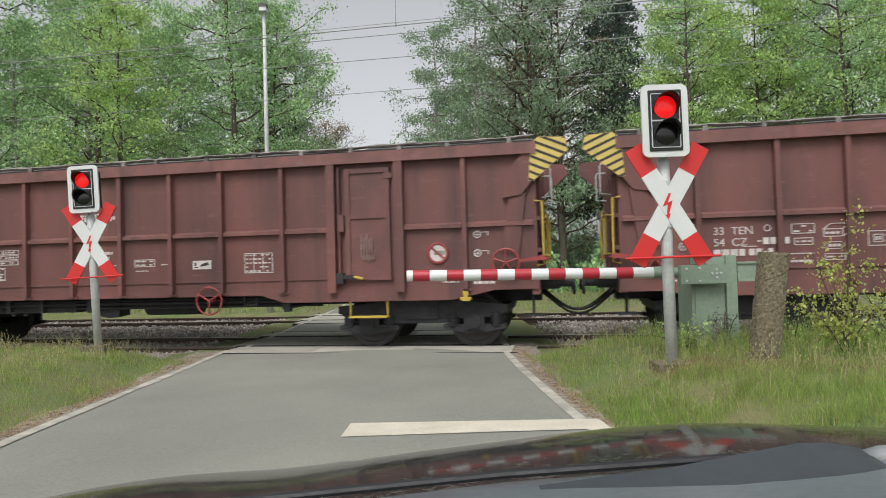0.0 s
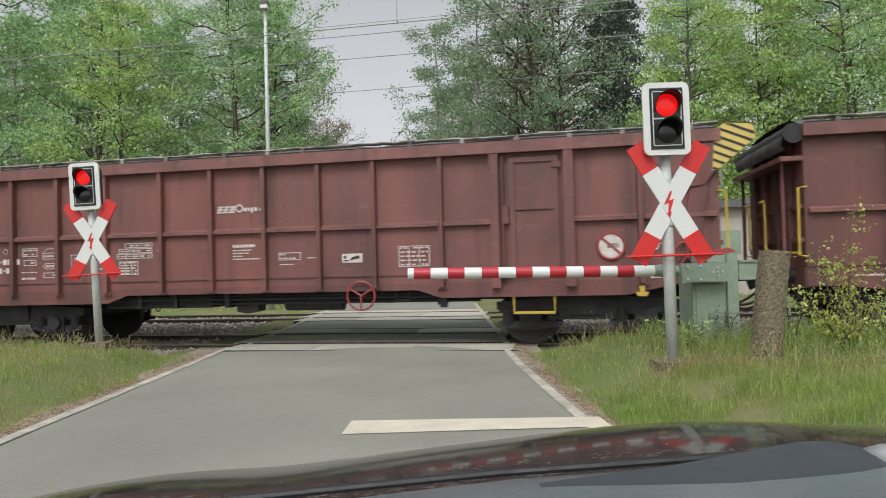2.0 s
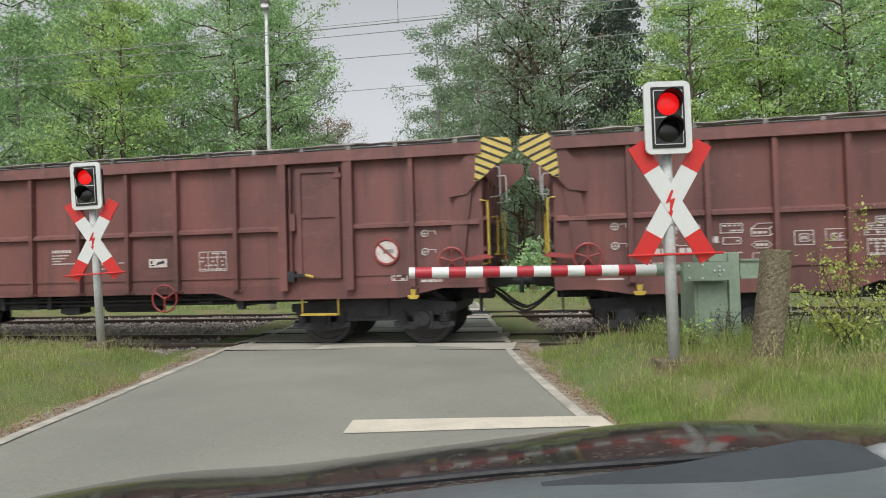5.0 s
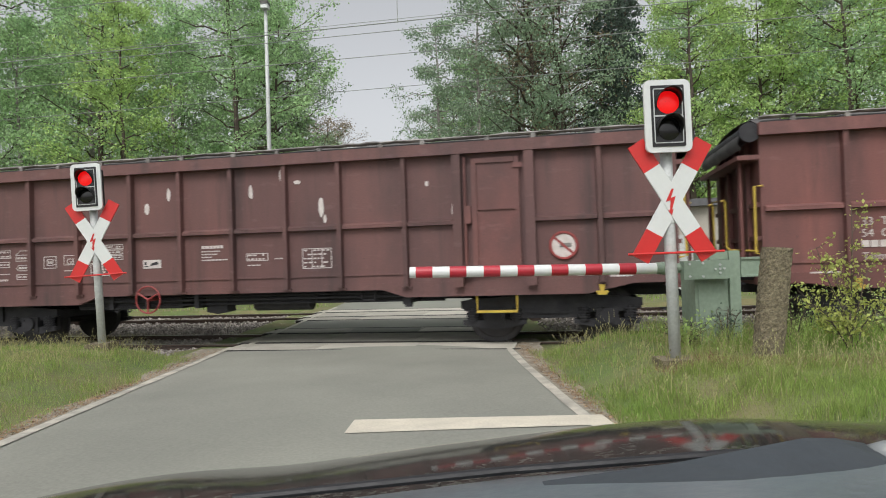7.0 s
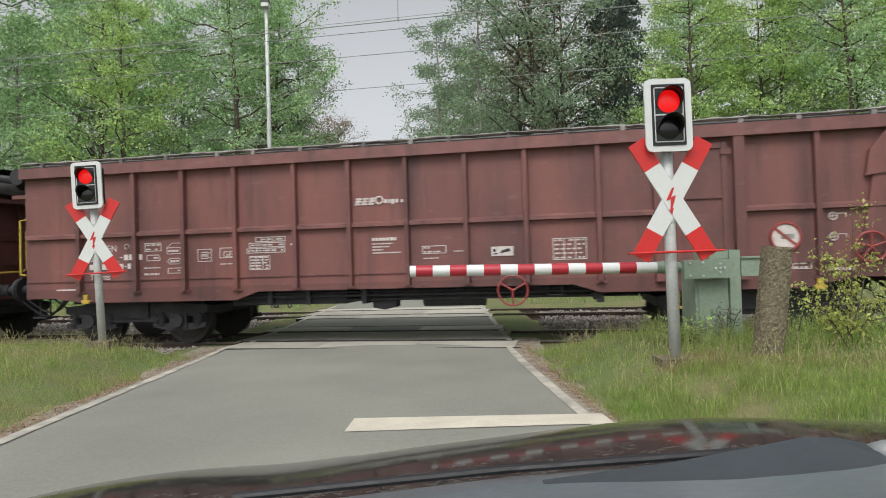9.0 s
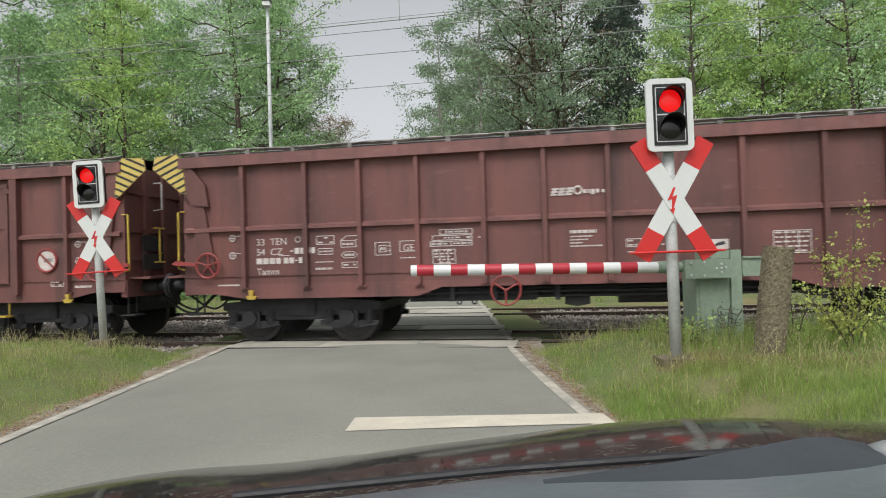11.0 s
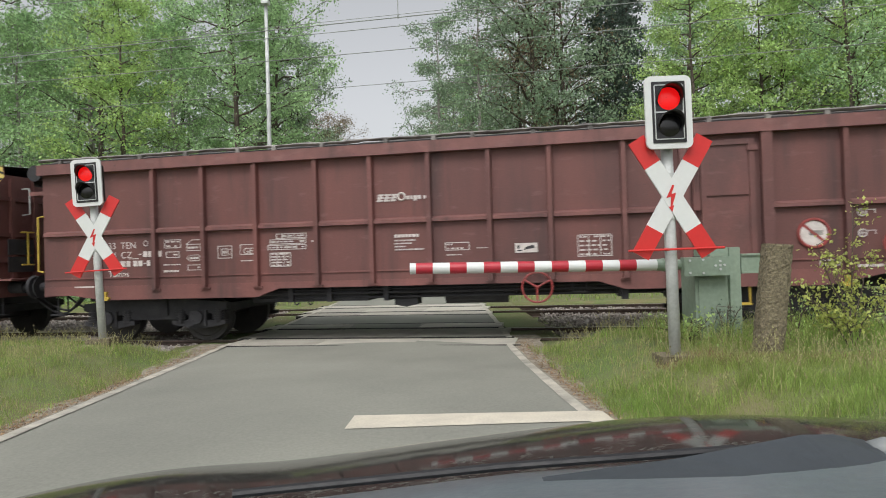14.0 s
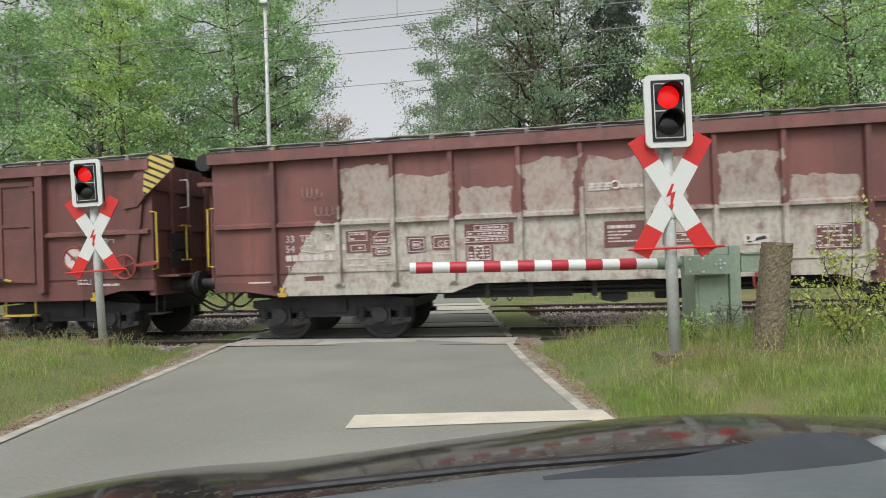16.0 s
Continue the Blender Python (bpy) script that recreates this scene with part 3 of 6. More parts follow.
def stripe_plate(parent, s):
    """The folded warning plate at the upper corner of the platform end; s is the end's sign."""
    for side in (-1, 1):
        y0, y1 = (-SIDE - 0.10, -SIDE - 0.085) if side < 0 else (SIDE + 0.085, SIDE + 0.10)
        x = lambda d: s * d
        bm = bmesh.new()
        slab_xz(bm, [(x(7.17), 2.66), (x(7.25), 2.66), (x(7.80), 3.12), (x(7.76), 3.33), (x(7.34), 3.36), (x(7.22), 3.24)], y0, y1)
        plate = part("warning_plate", bm, "oxide", parent, "folded warning plate with a striped face")
        face = bmesh.new()
        yf = (y0 - 0.0014, y0 - 0.0004) if side < 0 else (y1 + 0.0004, y1 + 0.0014)
        slab_xz(face, [(x(7.175), 2.665), (x(7.25), 2.665), (x(7.795), 3.12), (x(7.757), 3.327), (x(7.342), 3.355), (x(7.224), 3.238)], *yf)
        part("yellow_face", face, "stripe_yellow", plate, "yellow painted face")
        st = bmesh.new()
        yy = (y0 - 0.004, y0 - 0.002) if side < 0 else (y1 + 0.002, y1 + 0.004)
        # stripes fall towards the end of the wagon
        clip = [(7.18, 2.67), (7.25, 2.67), (7.79, 3.12), (7.755, 3.32), (7.345, 3.35), (7.225, 3.235)]
        for k in range(8):
            c0 = -0.47 + k * 0.125
            poly = clip
            for sign, c in ((1, c0), (-1, c0 + 0.045)):
                out = []
                for i in range(len(poly)):
                    (ax, az), (bx, bz) = poly[i], poly[(i + 1) % len(poly)]
                    fa = sign * ((az - 3.05) + 0.44 * (ax - 7.4) - c)
                    fb = sign * ((bz - 3.05) + 0.44 * (bx - 7.4) - c)
                    if fa >= 0:
                        out.append((ax, az))
                    if fa * fb < 0:
                        f = fa / (fa - fb)
                        out.append((ax + (bx - ax) * f, az + (bz - az) * f))
                poly = out
                if len(poly) < 3:
                    break
            if len(poly) >= 3:
                slab_xz(st, [(x(px), pz) for px, pz in poly], *yy)
        part("stripe", st, "stripe_black", plate, "black diagonal stripes")


def wagon(a_end, graffiti=False, paint="oxide"):
    """A covered high-sided bogie wagon, 15.7 m over its buffers. a_end: +1 or -1, the end with the brake platform."""
    w = new("freight_wagon")
    wall = "oxide_graffiti" if graffiti else paint
    rib_mat = wall
    for s in (-1, 1):
        y0, y1 = sorted((s * (SIDE - 0.05), s * SIDE))
        bm = bmesh.new()
        box(bm, -HALF, HALF, y0, y1, 1.0, 3.12)
        part("side_wall", bm, wall, w)
        bm = bmesh.new()
        slab_xz(bm, [(s * -x, z) if s > 0 else (x, z) for x, z in SILL], *sorted((s * (SIDE - 0.08), s * (SIDE + 0.012))))
        part("side_sill", bm, wall, w)
        bm = bmesh.new()
        box(bm, -HALF + 0.01, HALF - 0.01, *sorted((s * SIDE, s * (SIDE + 0.022))), 1.195, 1.215)
        part("sill_seam", bm, wall, w)
        bm = bmesh.new()
        y2, y3 = sorted((s * (SIDE - 0.06), s * (SIDE + 0.125)))
        box(bm, -HALF - 0.02, HALF + 0.02, y2, y3, 3.10, 3.285)
        part("top_rail", bevelled(bm, 0.025), "oxide_light" if paint == "oxide" else paint, w, "pressed top rail")
        posts = list(RIBS) if s < 0 else [-x for x in RIBS]
        for x in posts:
            bm = bmesh.new()
            slab = [(x - 0.048, s * SIDE), (x - 0.036, s * (SIDE + 0.095)), (x + 0.036, s * (SIDE + 0.095)), (x + 0.048, s * SIDE)]
            lo = [bm.verts.new((px, py, 1.0)) for px, py in slab]
            hi = [bm.verts.new((px, py, 3.11)) for px, py in slab]
            for k in range(3):
                bm.faces.new((lo[k], lo[k + 1], hi[k + 1], hi[k]))
            bm.faces.new(lo)
            bm.faces.new(hi)
            box(bm, x - 0.085, x + 0.085, *sorted((s * SIDE, s * (SIDE + 0.05))), 0.965, 1.0)
            part("rib", bm, rib_mat, w)
        edges = sorted([-HALF] + [p for p in posts] + ([3.95, 5.0] if s < 0 else [-5.0, -3.95]) + [HALF])
        for a, b in zip(edges, edges[1:]):
            if abs((a + b) / 2 * (1 if s < 0 else -1) - 4.47) < 0.3:
                continue
            bm = bmesh.new()
            y4, y5 = s * SIDE, s * (SIDE + 0.075)
            prof = [(y4, 1.97), (y5, 1.98), (y5, 2.035), (y4, 2.07)]
            pa = [bm.verts.new((a + 0.05, py, pz)) for py, pz in prof]
            pb = [bm.verts.new((b - 0.05, py, pz)) for py, pz in prof]
            for k in range(4):
                bm.faces.new((pa[k], pa[(k + 1) % 4], pb[(k + 1) % 4], pb[k]))
            part("mid_rail", bm, wall if graffiti or paint != "oxide" else "oxide_light", w)
        f = -s
        # side door with double posts
        for x, wd in ((3.90, 0.07), (5.06, 0.075)):
            bm = bmesh.new()
            box(bm, *sorted((f * (x - wd), f * (x + wd))), *sorted((s * SIDE, s * (SIDE + 0.115))), 0.97, 3.11)
            part("door_post", bevelled(bm, 0.015), rib_mat, w)
        bm = bmesh.new()
        box(bm, *sorted((f * 4.14, f * 4.90)), *sorted((s * SIDE, s * (SIDE + 0.035))), 1.17, 3.02)
        door = part("door", bevelled(bm, 0.006), "oxide_door", w, "framed steel side door")
        for x0, x1, z0, z1 in ((4.14, 4.22, 1.17, 3.02), (4.82, 4.90, 1.17, 3.02), (4.224, 4.816, 2.94, 3.02), (4.224, 4.816, 2.19, 2.25), (4.224, 4.816, 1.17, 1.24)):
            bm = bmesh.new()
            box(bm, *sorted((f * x0, f * x1)), *sorted((s * (SIDE + 0.035), s * (SIDE + 0.062))), z0, z1)
            part("door_rail", bevelled(bm, 0.005), "oxide_door", door)
        bm = bmesh.new()
        rod(bm, (f * 4.03, s * (SIDE + 0.06), 1.12), (f * 4.03, s * (SIDE + 0.06), 3.05), 0.022, 8)
        box(bm, *sorted((f * 4.02, f * 4.12)), *sorted((s * (SIDE + 0.03), s * (SIDE + 0.09))), 1.98, 2.26)
        box(bm, *sorted((f * 4.80, f * 4.95)), *sorted((s * (SIDE + 0.06), s * (SIDE + 0.08))), 2.84, 2.92)
        part("latch_rod", bm, "oxide", door, "vertical locking rod")
        bm = bmesh.new()
        box(bm, *sorted((f * 4.05, f * 4.30)), *sorted((s * (SIDE + 0.07), s * (SIDE + 0.11))), 1.20, 1.26)
        box(bm, *sorted((f * 3.98, f * 4.10)), *sorted((s * (SIDE + 0.02), s * (SIDE + 0.12))), 1.12, 1.30)
        part("latch", bevelled(bm, 0.006), "grime", door, "dark locking latch")
        bm = bmesh.new()
        rod(bm, (f * 4.28, s * (SIDE + 0.09), 1.235), (f * 4.43, s * (SIDE + 0.09), 1.195), 0.024, 10)
        part("latch_handle", bm, "signal_yellow", door, "yellow latch handle")
        # step frame under the door
        bm = bmesh.new()
        ys = s * (SIDE - 0.05)
        pipe(bm, [(f * 4.16, ys, 0.84), (f * 4.16, ys, 0.56), (f * 4.80, ys, 0.56), (f * 4.80, ys, 0.84)], 0.022, 8)
        box(bm, *sorted((f * 4.16, f * 4.80)), *sorted((ys - 0.10, ys + 0.10)), 0.55, 0.575)
        part("step_frame", bm, "signal_yellow", w, "yellow tubular step below the door")
        # towing brackets
        for x in (-6.02, 6.12):
            bm = bmesh.new()
            yb = s * (SIDE + 0.005)
            slab_xz(bm, [(f * (x - 0.06), 0.80), (f * (x - 0.095), 0.85), (f * (x - 0.08), 0.865), (f * (x - 0.03), 0.86), (f * (x - 0.045), 0.96), (f * (x + 0.045), 0.96), (f * (x + 0.03), 0.86), (f * (x + 0.08), 0.865), (f * (x + 0.095), 0.85), (f * (x + 0.06), 0.80)], *sorted((yb, yb + s * 0.05)))
            part("tow_bracket", bevelled(bm, 0.008), "signal_yellow", w, "yellow towing bracket")
        # hand wheel of the unloading gear
        hw = 1.66 * a_end
        bm = bmesh.new()
        yw = s * (SIDE + 0.07)
        ring_xz(bm, f * hw, yw, 0.88, 0.235, 0.016)
        for k in range(3):
            a = k * 2.0944 + 0.5
            rod(bm, (f * hw, yw, 0.88), (f * hw + 0.235 * math.cos(a), yw, 0.88 + 0.235 * math.sin(a)), 0.015, 8)
        rod(bm, (f * hw, yw, 0.88), (f * hw, yw - s * 0.5, 0.88), 0.03, 10)
        part("hand_wheel", bm, "hand_red", w, "red spoked hand wheel")
    # ends
    for s in (-1, 1):
        bm = bmesh.new()
        box(bm, *sorted((s * (HALF - 0.05), s * HALF)), -SIDE + 0.05, SIDE - 0.05, 1.0, 3.25)
        part("end_wall", bm, "oxide", w)
        for y in (-0.85, -0.3, 0.3, 0.85):
            bm = bmesh.new()
            box(bm, *sorted((s * HALF, s * (HALF + 0.07))), y - 0.05, y + 0.05, 1.0, 3.2)
            part("end_post", bm, "oxide", w)
        for z in (1.55, 2.05, 2.75):
            bm = bmesh.new()
            box(bm, *sorted((s * HALF, s * (HALF + 0.05))), -SIDE + 0.05, SIDE - 0.05, z, z + 0.07)
            part("end_rail", bm, "oxide", w)
        bm = bmesh.new()
        box(bm, *sorted((s * (HALF - 0.1), s * (HALF + 0.02))), -SIDE + 0.02, SIDE - 0.02, 0.88, 1.18)
        box(bm, *sorted((s * HALF, s * (HALF + 0.10))), -0.25, 0.25, 0.9, 1.2)
        part("buffer_beam", bevelled(bm, 0.01), "oxide", w)
        for y in (-0.875, 0.875):
            bm = bmesh.new()
            rod(bm, (s * HALF, y, 1.06), (s * (HALF + 0.33), y, 1.06), 0.115, 18)
            rod(bm, (s * (HALF + 0.33), y, 1.06), (s * (HALF + 0.53), y, 1.06), 0.085, 16)
            rod(bm, (s * (HALF + 0.53), y, 1.06), (s * (HALF + 0.575), y, 1.06), 0.225, 24, 0.20)
            part("buffer", bm, "grime", w, "dark round buffer")
        bm = bmesh.new()
        pipe(bm, [(s * (HALF + 0.1), 0, 1.02), (s * (HALF + 0.3), 0, 1.0), (s * (HALF + 0.56), 0, 0.99)], 0.045, 8)
        rod(bm, (s * (HALF + 0.35), -0.12, 0.99), (s * (HALF + 0.35), 0.12, 0.99), 0.03, 8)
        part("coupling", bm, "grime", w, "dark screw coupling")
        for y, deep in ((-0.42, 0.44), (-0.30, 0.38), (0.40, 0.42)):
            bm = bmesh.new()
            pts = [(s * (HALF - 0.1 + 0.72 * k / 8), y + 0.02 * k, 0.93 - deep * math.sin(math.pi / 2 * k / 8) ** 1.5) for k in range(9)]
            pipe(bm, pts, 0.022, 8)
            part("brake_hose", bm, "grime", w, "black hanging brake hose")
        bm = bmesh.new()
        for y in (-1.2, -0.97):
            rod(bm, (s * (HALF - 0.10), y, 0.92), (s * (HALF - 0.10), y, 0.54), 0.016, 6)
        box(bm, *sorted((s * (HALF - 0.25), s * (HALF + 0.05))), -1.24, -0.93, 0.53, 0.555)
        part("shunter_step", bm, "grime", w, "small dark shunter step")
        # yellow hand rails at the corners
        for side in (-1, 1):
            bm = bmesh.new()
            y = side * (SIDE + 0.03)
            x = s * (HALF + 0.09)
            pipe(bm, [(x - s * 0.12, y, 2.36), (x, y, 2.35), (x + s * 0.01, y, 1.36), (x - s * 0.10, y, 1.34)], 0.018, 8)
            part("hand_rail", bm, "signal_yellow", w, "yellow bent hand rail")
            bm = bmesh.new()
            pipe(bm, [(s * (HALF + 0.36), side * 0.45, 2.22), (s * (HALF + 0.30), side * 0.45, 2.24), (s * (HALF + 0.28), side * 0.45, 2.20), (s * (HALF + 0.28), side * 0.45, 1.48), (s * (HALF + 0.25), side * 0.5, 1.42), (s * (HALF + 0.04), side * 1.30, 1.39)], 0.019, 8)
            if s == a_end:
                bm.clear()
                gx, gy = s * (HALF + 0.16), side * 0.62
                rod(bm, (gx, gy, 2.14), (gx, gy, 1.50), 0.018, 8)
                for z in (2.14, 1.50):
                    rod(bm, (gx, gy - 0.15, z), (gx, gy + 0.15, z), 0.016, 8)
                    rod(bm, (gx, gy, z), (s * HALF, gy, z), 0.014, 8)
            part("grab_handle", bm, "signal_yellow", w, "yellow grab handle")
        if s == a_end:
            for side in (-1, 1):
                y0, y1 = sorted((side * (SIDE + 0.02), side * (SIDE + 0.09)))
                bm = bmesh.new()
                slab_xz(bm, [(s * 6.76, 2.42), (s * 6.82, 2.80), (s * 7.20, 3.26), (s * 7.28, 3.26), (s * 7.22, 2.66), (s * 7.05, 2.46)], y0, y1)
                slab_xz(bm, [(s * 6.86, 2.43), (s * 7.12, 2.50), (s * 6.96, 1.32), (s * 6.66, 1.32)], *sorted((side * (SIDE + 0.01), side * (SIDE + 0.06))))
                part("corner_brace", bm, "oxide", w, "folded corner brace plates")
                bm = bmesh.new()
                yw = side * (SIDE + 0.11)
                cx = s * 6.78
                ring_xz(bm, cx, yw, 1.40, 0.212, 0.018)
                for k in range(5):
                    a = k * 1.2566 + 0.3
                    rod(bm, (cx, yw, 1.40), (cx + 0.212 * math.cos(a), yw, 1.40 + 0.212 * math.sin(a)), 0.013, 8)
                rod(bm, (cx, yw - 0.02, 1.40), (cx, side * SIDE, 1.40), 0.025, 10)
                part("brake_wheel", bm, "hand_red", w, "red spoked brake wheel")
                bm = bmesh.new()
                slab_xz(bm, [(s * 6.99, 1.40), (s * 6.99, 1.44), (s * 7.36, 1.50), (s * 7.46, 1.44), (s * 7.36, 1.42)], *sorted((side * (SIDE + 0.08), side * (SIDE + 0.14))))
                part("wheel_guard", bm, "hand_red", w, "red bent guard bar")
            stripe_plate(w, s)
            bm = bmesh.new()
            box(bm, *sorted((s * HALF, s * (HALF + 0.42))), -1.30, 1.30, 1.20, 1.24)
            part("platform", bevelled(bm, 0.008), "oxide", w, "narrow end platform")
            # recesses of the end wall: their shade is put on as dark plates
            for y in (-0.99, 0.29):
                for z in (1.36, 1.70):
                    bm = bmesh.new()
                    box(bm, *sorted((s * (HALF + 0.052), s * (HALF + 0.075))), y, y + 0.60, z, z + 0.30)
                    part("end_cover", bevelled(bm, 0.006), "grime", w, "dark plate standing in for a shaded recess in the end wall")
            for y in (-0.62, 0.62):
                bm = bmesh.new()
                pipe(bm, [(s * (HALF + 0.05), y, 3.0), (s * (HALF + 0.20), y, 3.0), (s * (HALF + 0.22), y, 2.95), (s * (HALF + 0.22), y, 2.50), (s * (HALF + 0.05), y, 2.48)], 0.014, 8)
                part("upper_grip", bm, "galvanised", w, "pale bent grip")
        else:
            bm = bmesh.new()
            rod(bm, (s * (HALF + 0.13), -1.42, 3.16), (s * (HALF + 0.13), 1.42, 3.16), 0.12, 16)
            rod(bm, (s * (HALF + 0.13), -1.45, 3.16), (s * (HALF + 0.13), -1.42, 3.16), 0.15, 16)
            part("cover_roller", bm, "grime", w, "dark end roller of the roof cover")
            bm = bmesh.new()
            box(bm, *sorted((s * (HALF - 0.02), s * (HALF + 0.30))), -1.38, 1.38, 2.76, 2.83)
            for y in (-1.1, 1.1):
                rod(bm, (s * (HALF + 0.20), y, 1.1), (s * (HALF + 0.20), y, 2.78), 0.03, 8)
            part("end_beam", bm, "oxide", w)
            bm = bmesh.new()
            sheet = [[bm.verts.new((s * (HALF + dx), -1.33 + 2.66 * j / 10, z + 0.02 * noise.noise(Vector((j * 0.9, dx * 5, s))))) for j in range(11)] for dx, z in ((0.10, 3.33), (0.24, 3.18), (0.27, 3.02), (0.22, 2.93))]
            for p, q in zip(sheet, sheet[1:]):
                for j in range(10):
                    bm.faces.new((p[j], p[j + 1], q[j + 1], q[j]))
            part("end_sheet", bm, "tarp", w, "grey sheet folded over the end", True)
    # roof cover, sagging between its hoops
    bm = bmesh.new()
    rows = []
    rng = random.Random(7 + (a_end > 0))
    for i in range(61):
        x = -HALF - 0.02 + (2 * HALF + 0.04) * i / 60
        lift = 0.03 * rng.uniform(-1, 1) + 0.015 * math.cos(i * 0.9)
        row = []
        for j in range(9):
            y = -SIDE - 0.04 + (2 * SIDE + 0.08) * j / 8
            crown = 0.10 * (1 - (y / SIDE) ** 2)
            row.append(bm.verts.new((x, y, 3.37 + lift + max(0, crown) if 0 < j < 8 else 3.275)))
        rows.append(row)
    for a, b in zip(rows, rows[1:]):
        for k in range(8):
            bm.faces.new((a[k], a[k + 1], b[k + 1], b[k]))
    part("roof_cover", bm, "tarp", w, "weathered grey roof cover")
    for s in (-1, 1):
        # dark strip that paints the shade of the gap below the hem
        bm = bmesh.new()
        box(bm, -HALF + 0.03, HALF - 0.03, *sorted((s * (SIDE - 0.02), s * (SIDE + 0.055))), 3.284, 3.318)
        part("cover_track", bm, "grime", w, "dark strip standing in for the shaded gap under the roof cover")
        # hem: a flattened, lumpy edge with tufts and short loose straps
        bm = bmesh.new()
        rings = []
        for i in range(121):
            x = -HALF + 2 * HALF * i / 120
            yc = s * (SIDE + 0.045 + 0.02 * noise.noise(Vector((x * 1.7, s, a_end))))
            zc = 3.365 + 0.022 * noise.noise(Vector((x * 0.9, s * 3, a_end))) + 0.014 * noise.noise(Vector((x * 5.0, s, 4)))
            th = 0.026 + 0.016 * noise.noise(Vector((x * 2.6, s, 8)))
            rings.append([bm.verts.new((x, yc + 0.055 * math.cos(k * 1.0472), zc + th * math.sin(k * 1.0472))) for k in range(6)])
        for p, q in zip(rings, rings[1:]):
            for k in range(6):
                bm.faces.new((p[k], p[(k + 1) % 6], q[(k + 1) % 6], q[k]))
        bm.faces.new(rings[0])
        bm.faces.new(rings[-1][::-1])
        hem = part("cover_edge", bm, "tarp_pale", w, "frayed pale hem of the roof cover")
        for i in range(17):
            x = -HALF + 0.4 + 0.86 * i + rng.uniform(-0.15, 0.15)
            bm = bmesh.new()
            box(bm, x - 0.035, x + 0.035, *sorted((s * (SIDE + 0.06), s * (SIDE + 0.112))), 3.29, 3.345 + rng.uniform(0, 0.03))
            part("cover_strap", bm, "tarp_pale", hem)
    # underframe
    bm = bmesh.new()
    box(bm, -HALF + 0.05, HALF - 0.05, -SIDE + 0.1, SIDE - 0.1, 0.98, 1.04)
    box(bm, -HALF, HALF, -0.25, 0.25, 0.72, 1.0)
    box(bm, -3.3, -1.2, -1.15, -0.3, 0.70, 0.98)
    box(bm, -1.0, 1.3, -1.0, -0.35, 0.74, 0.98)
    box(bm, -3.0, 2.8, 0.4, 1.1, 0.72, 0.98)
    for x in (-2.6, -1.9, -0.9, 2.9):
        box(bm, x, x + 0.08, -1.25, 1.2, 0.70, 0.98)
    slab_xz(bm, [(-0.75, 0.98), (-0.75, 0.62), (-0.55, 0.58), (-0.35, 0.62), (-0.35, 0.98)], -1.1, -0.8)
    part("underframe", bevelled(bm, 0.01), "grime", w, "black underframe beams")
    bm = bmesh.new()
    rod(bm, (0.1, -0.85, 0.78), (1.15, -0.85, 0.78), 0.17, 20)
    part("air_tank", bm, "grime", w, "black air reservoir")
    bm = bmesh.new()
    for z, y in ((0.84, -1.22), (0.76, -1.15), (0.90, -1.18)):
        rod(bm, (-3.2, y, z), (3.6, y, z), 0.02, 8)
    pipe(bm, [(2.2, -1.25, 0.95), (2.2, -1.25, 0.78), (2.42, -1.25, 0.78), (2.42, -1.25, 0.95)], 0.025, 6)
    box(bm, 2.95, 3.06, -1.30, -1.2, 0.66, 0.95)
    for x in (-2.45, -2.2):
        ring_xz(bm, x, -1.24, 0.69, 0.035, 0.012, 14, 6)
    part("brake_rigging", bm, "grime", w, "black brake rods and levers")
    for x in (-5.3, 5.3):
        bogie(w, x)
    return w


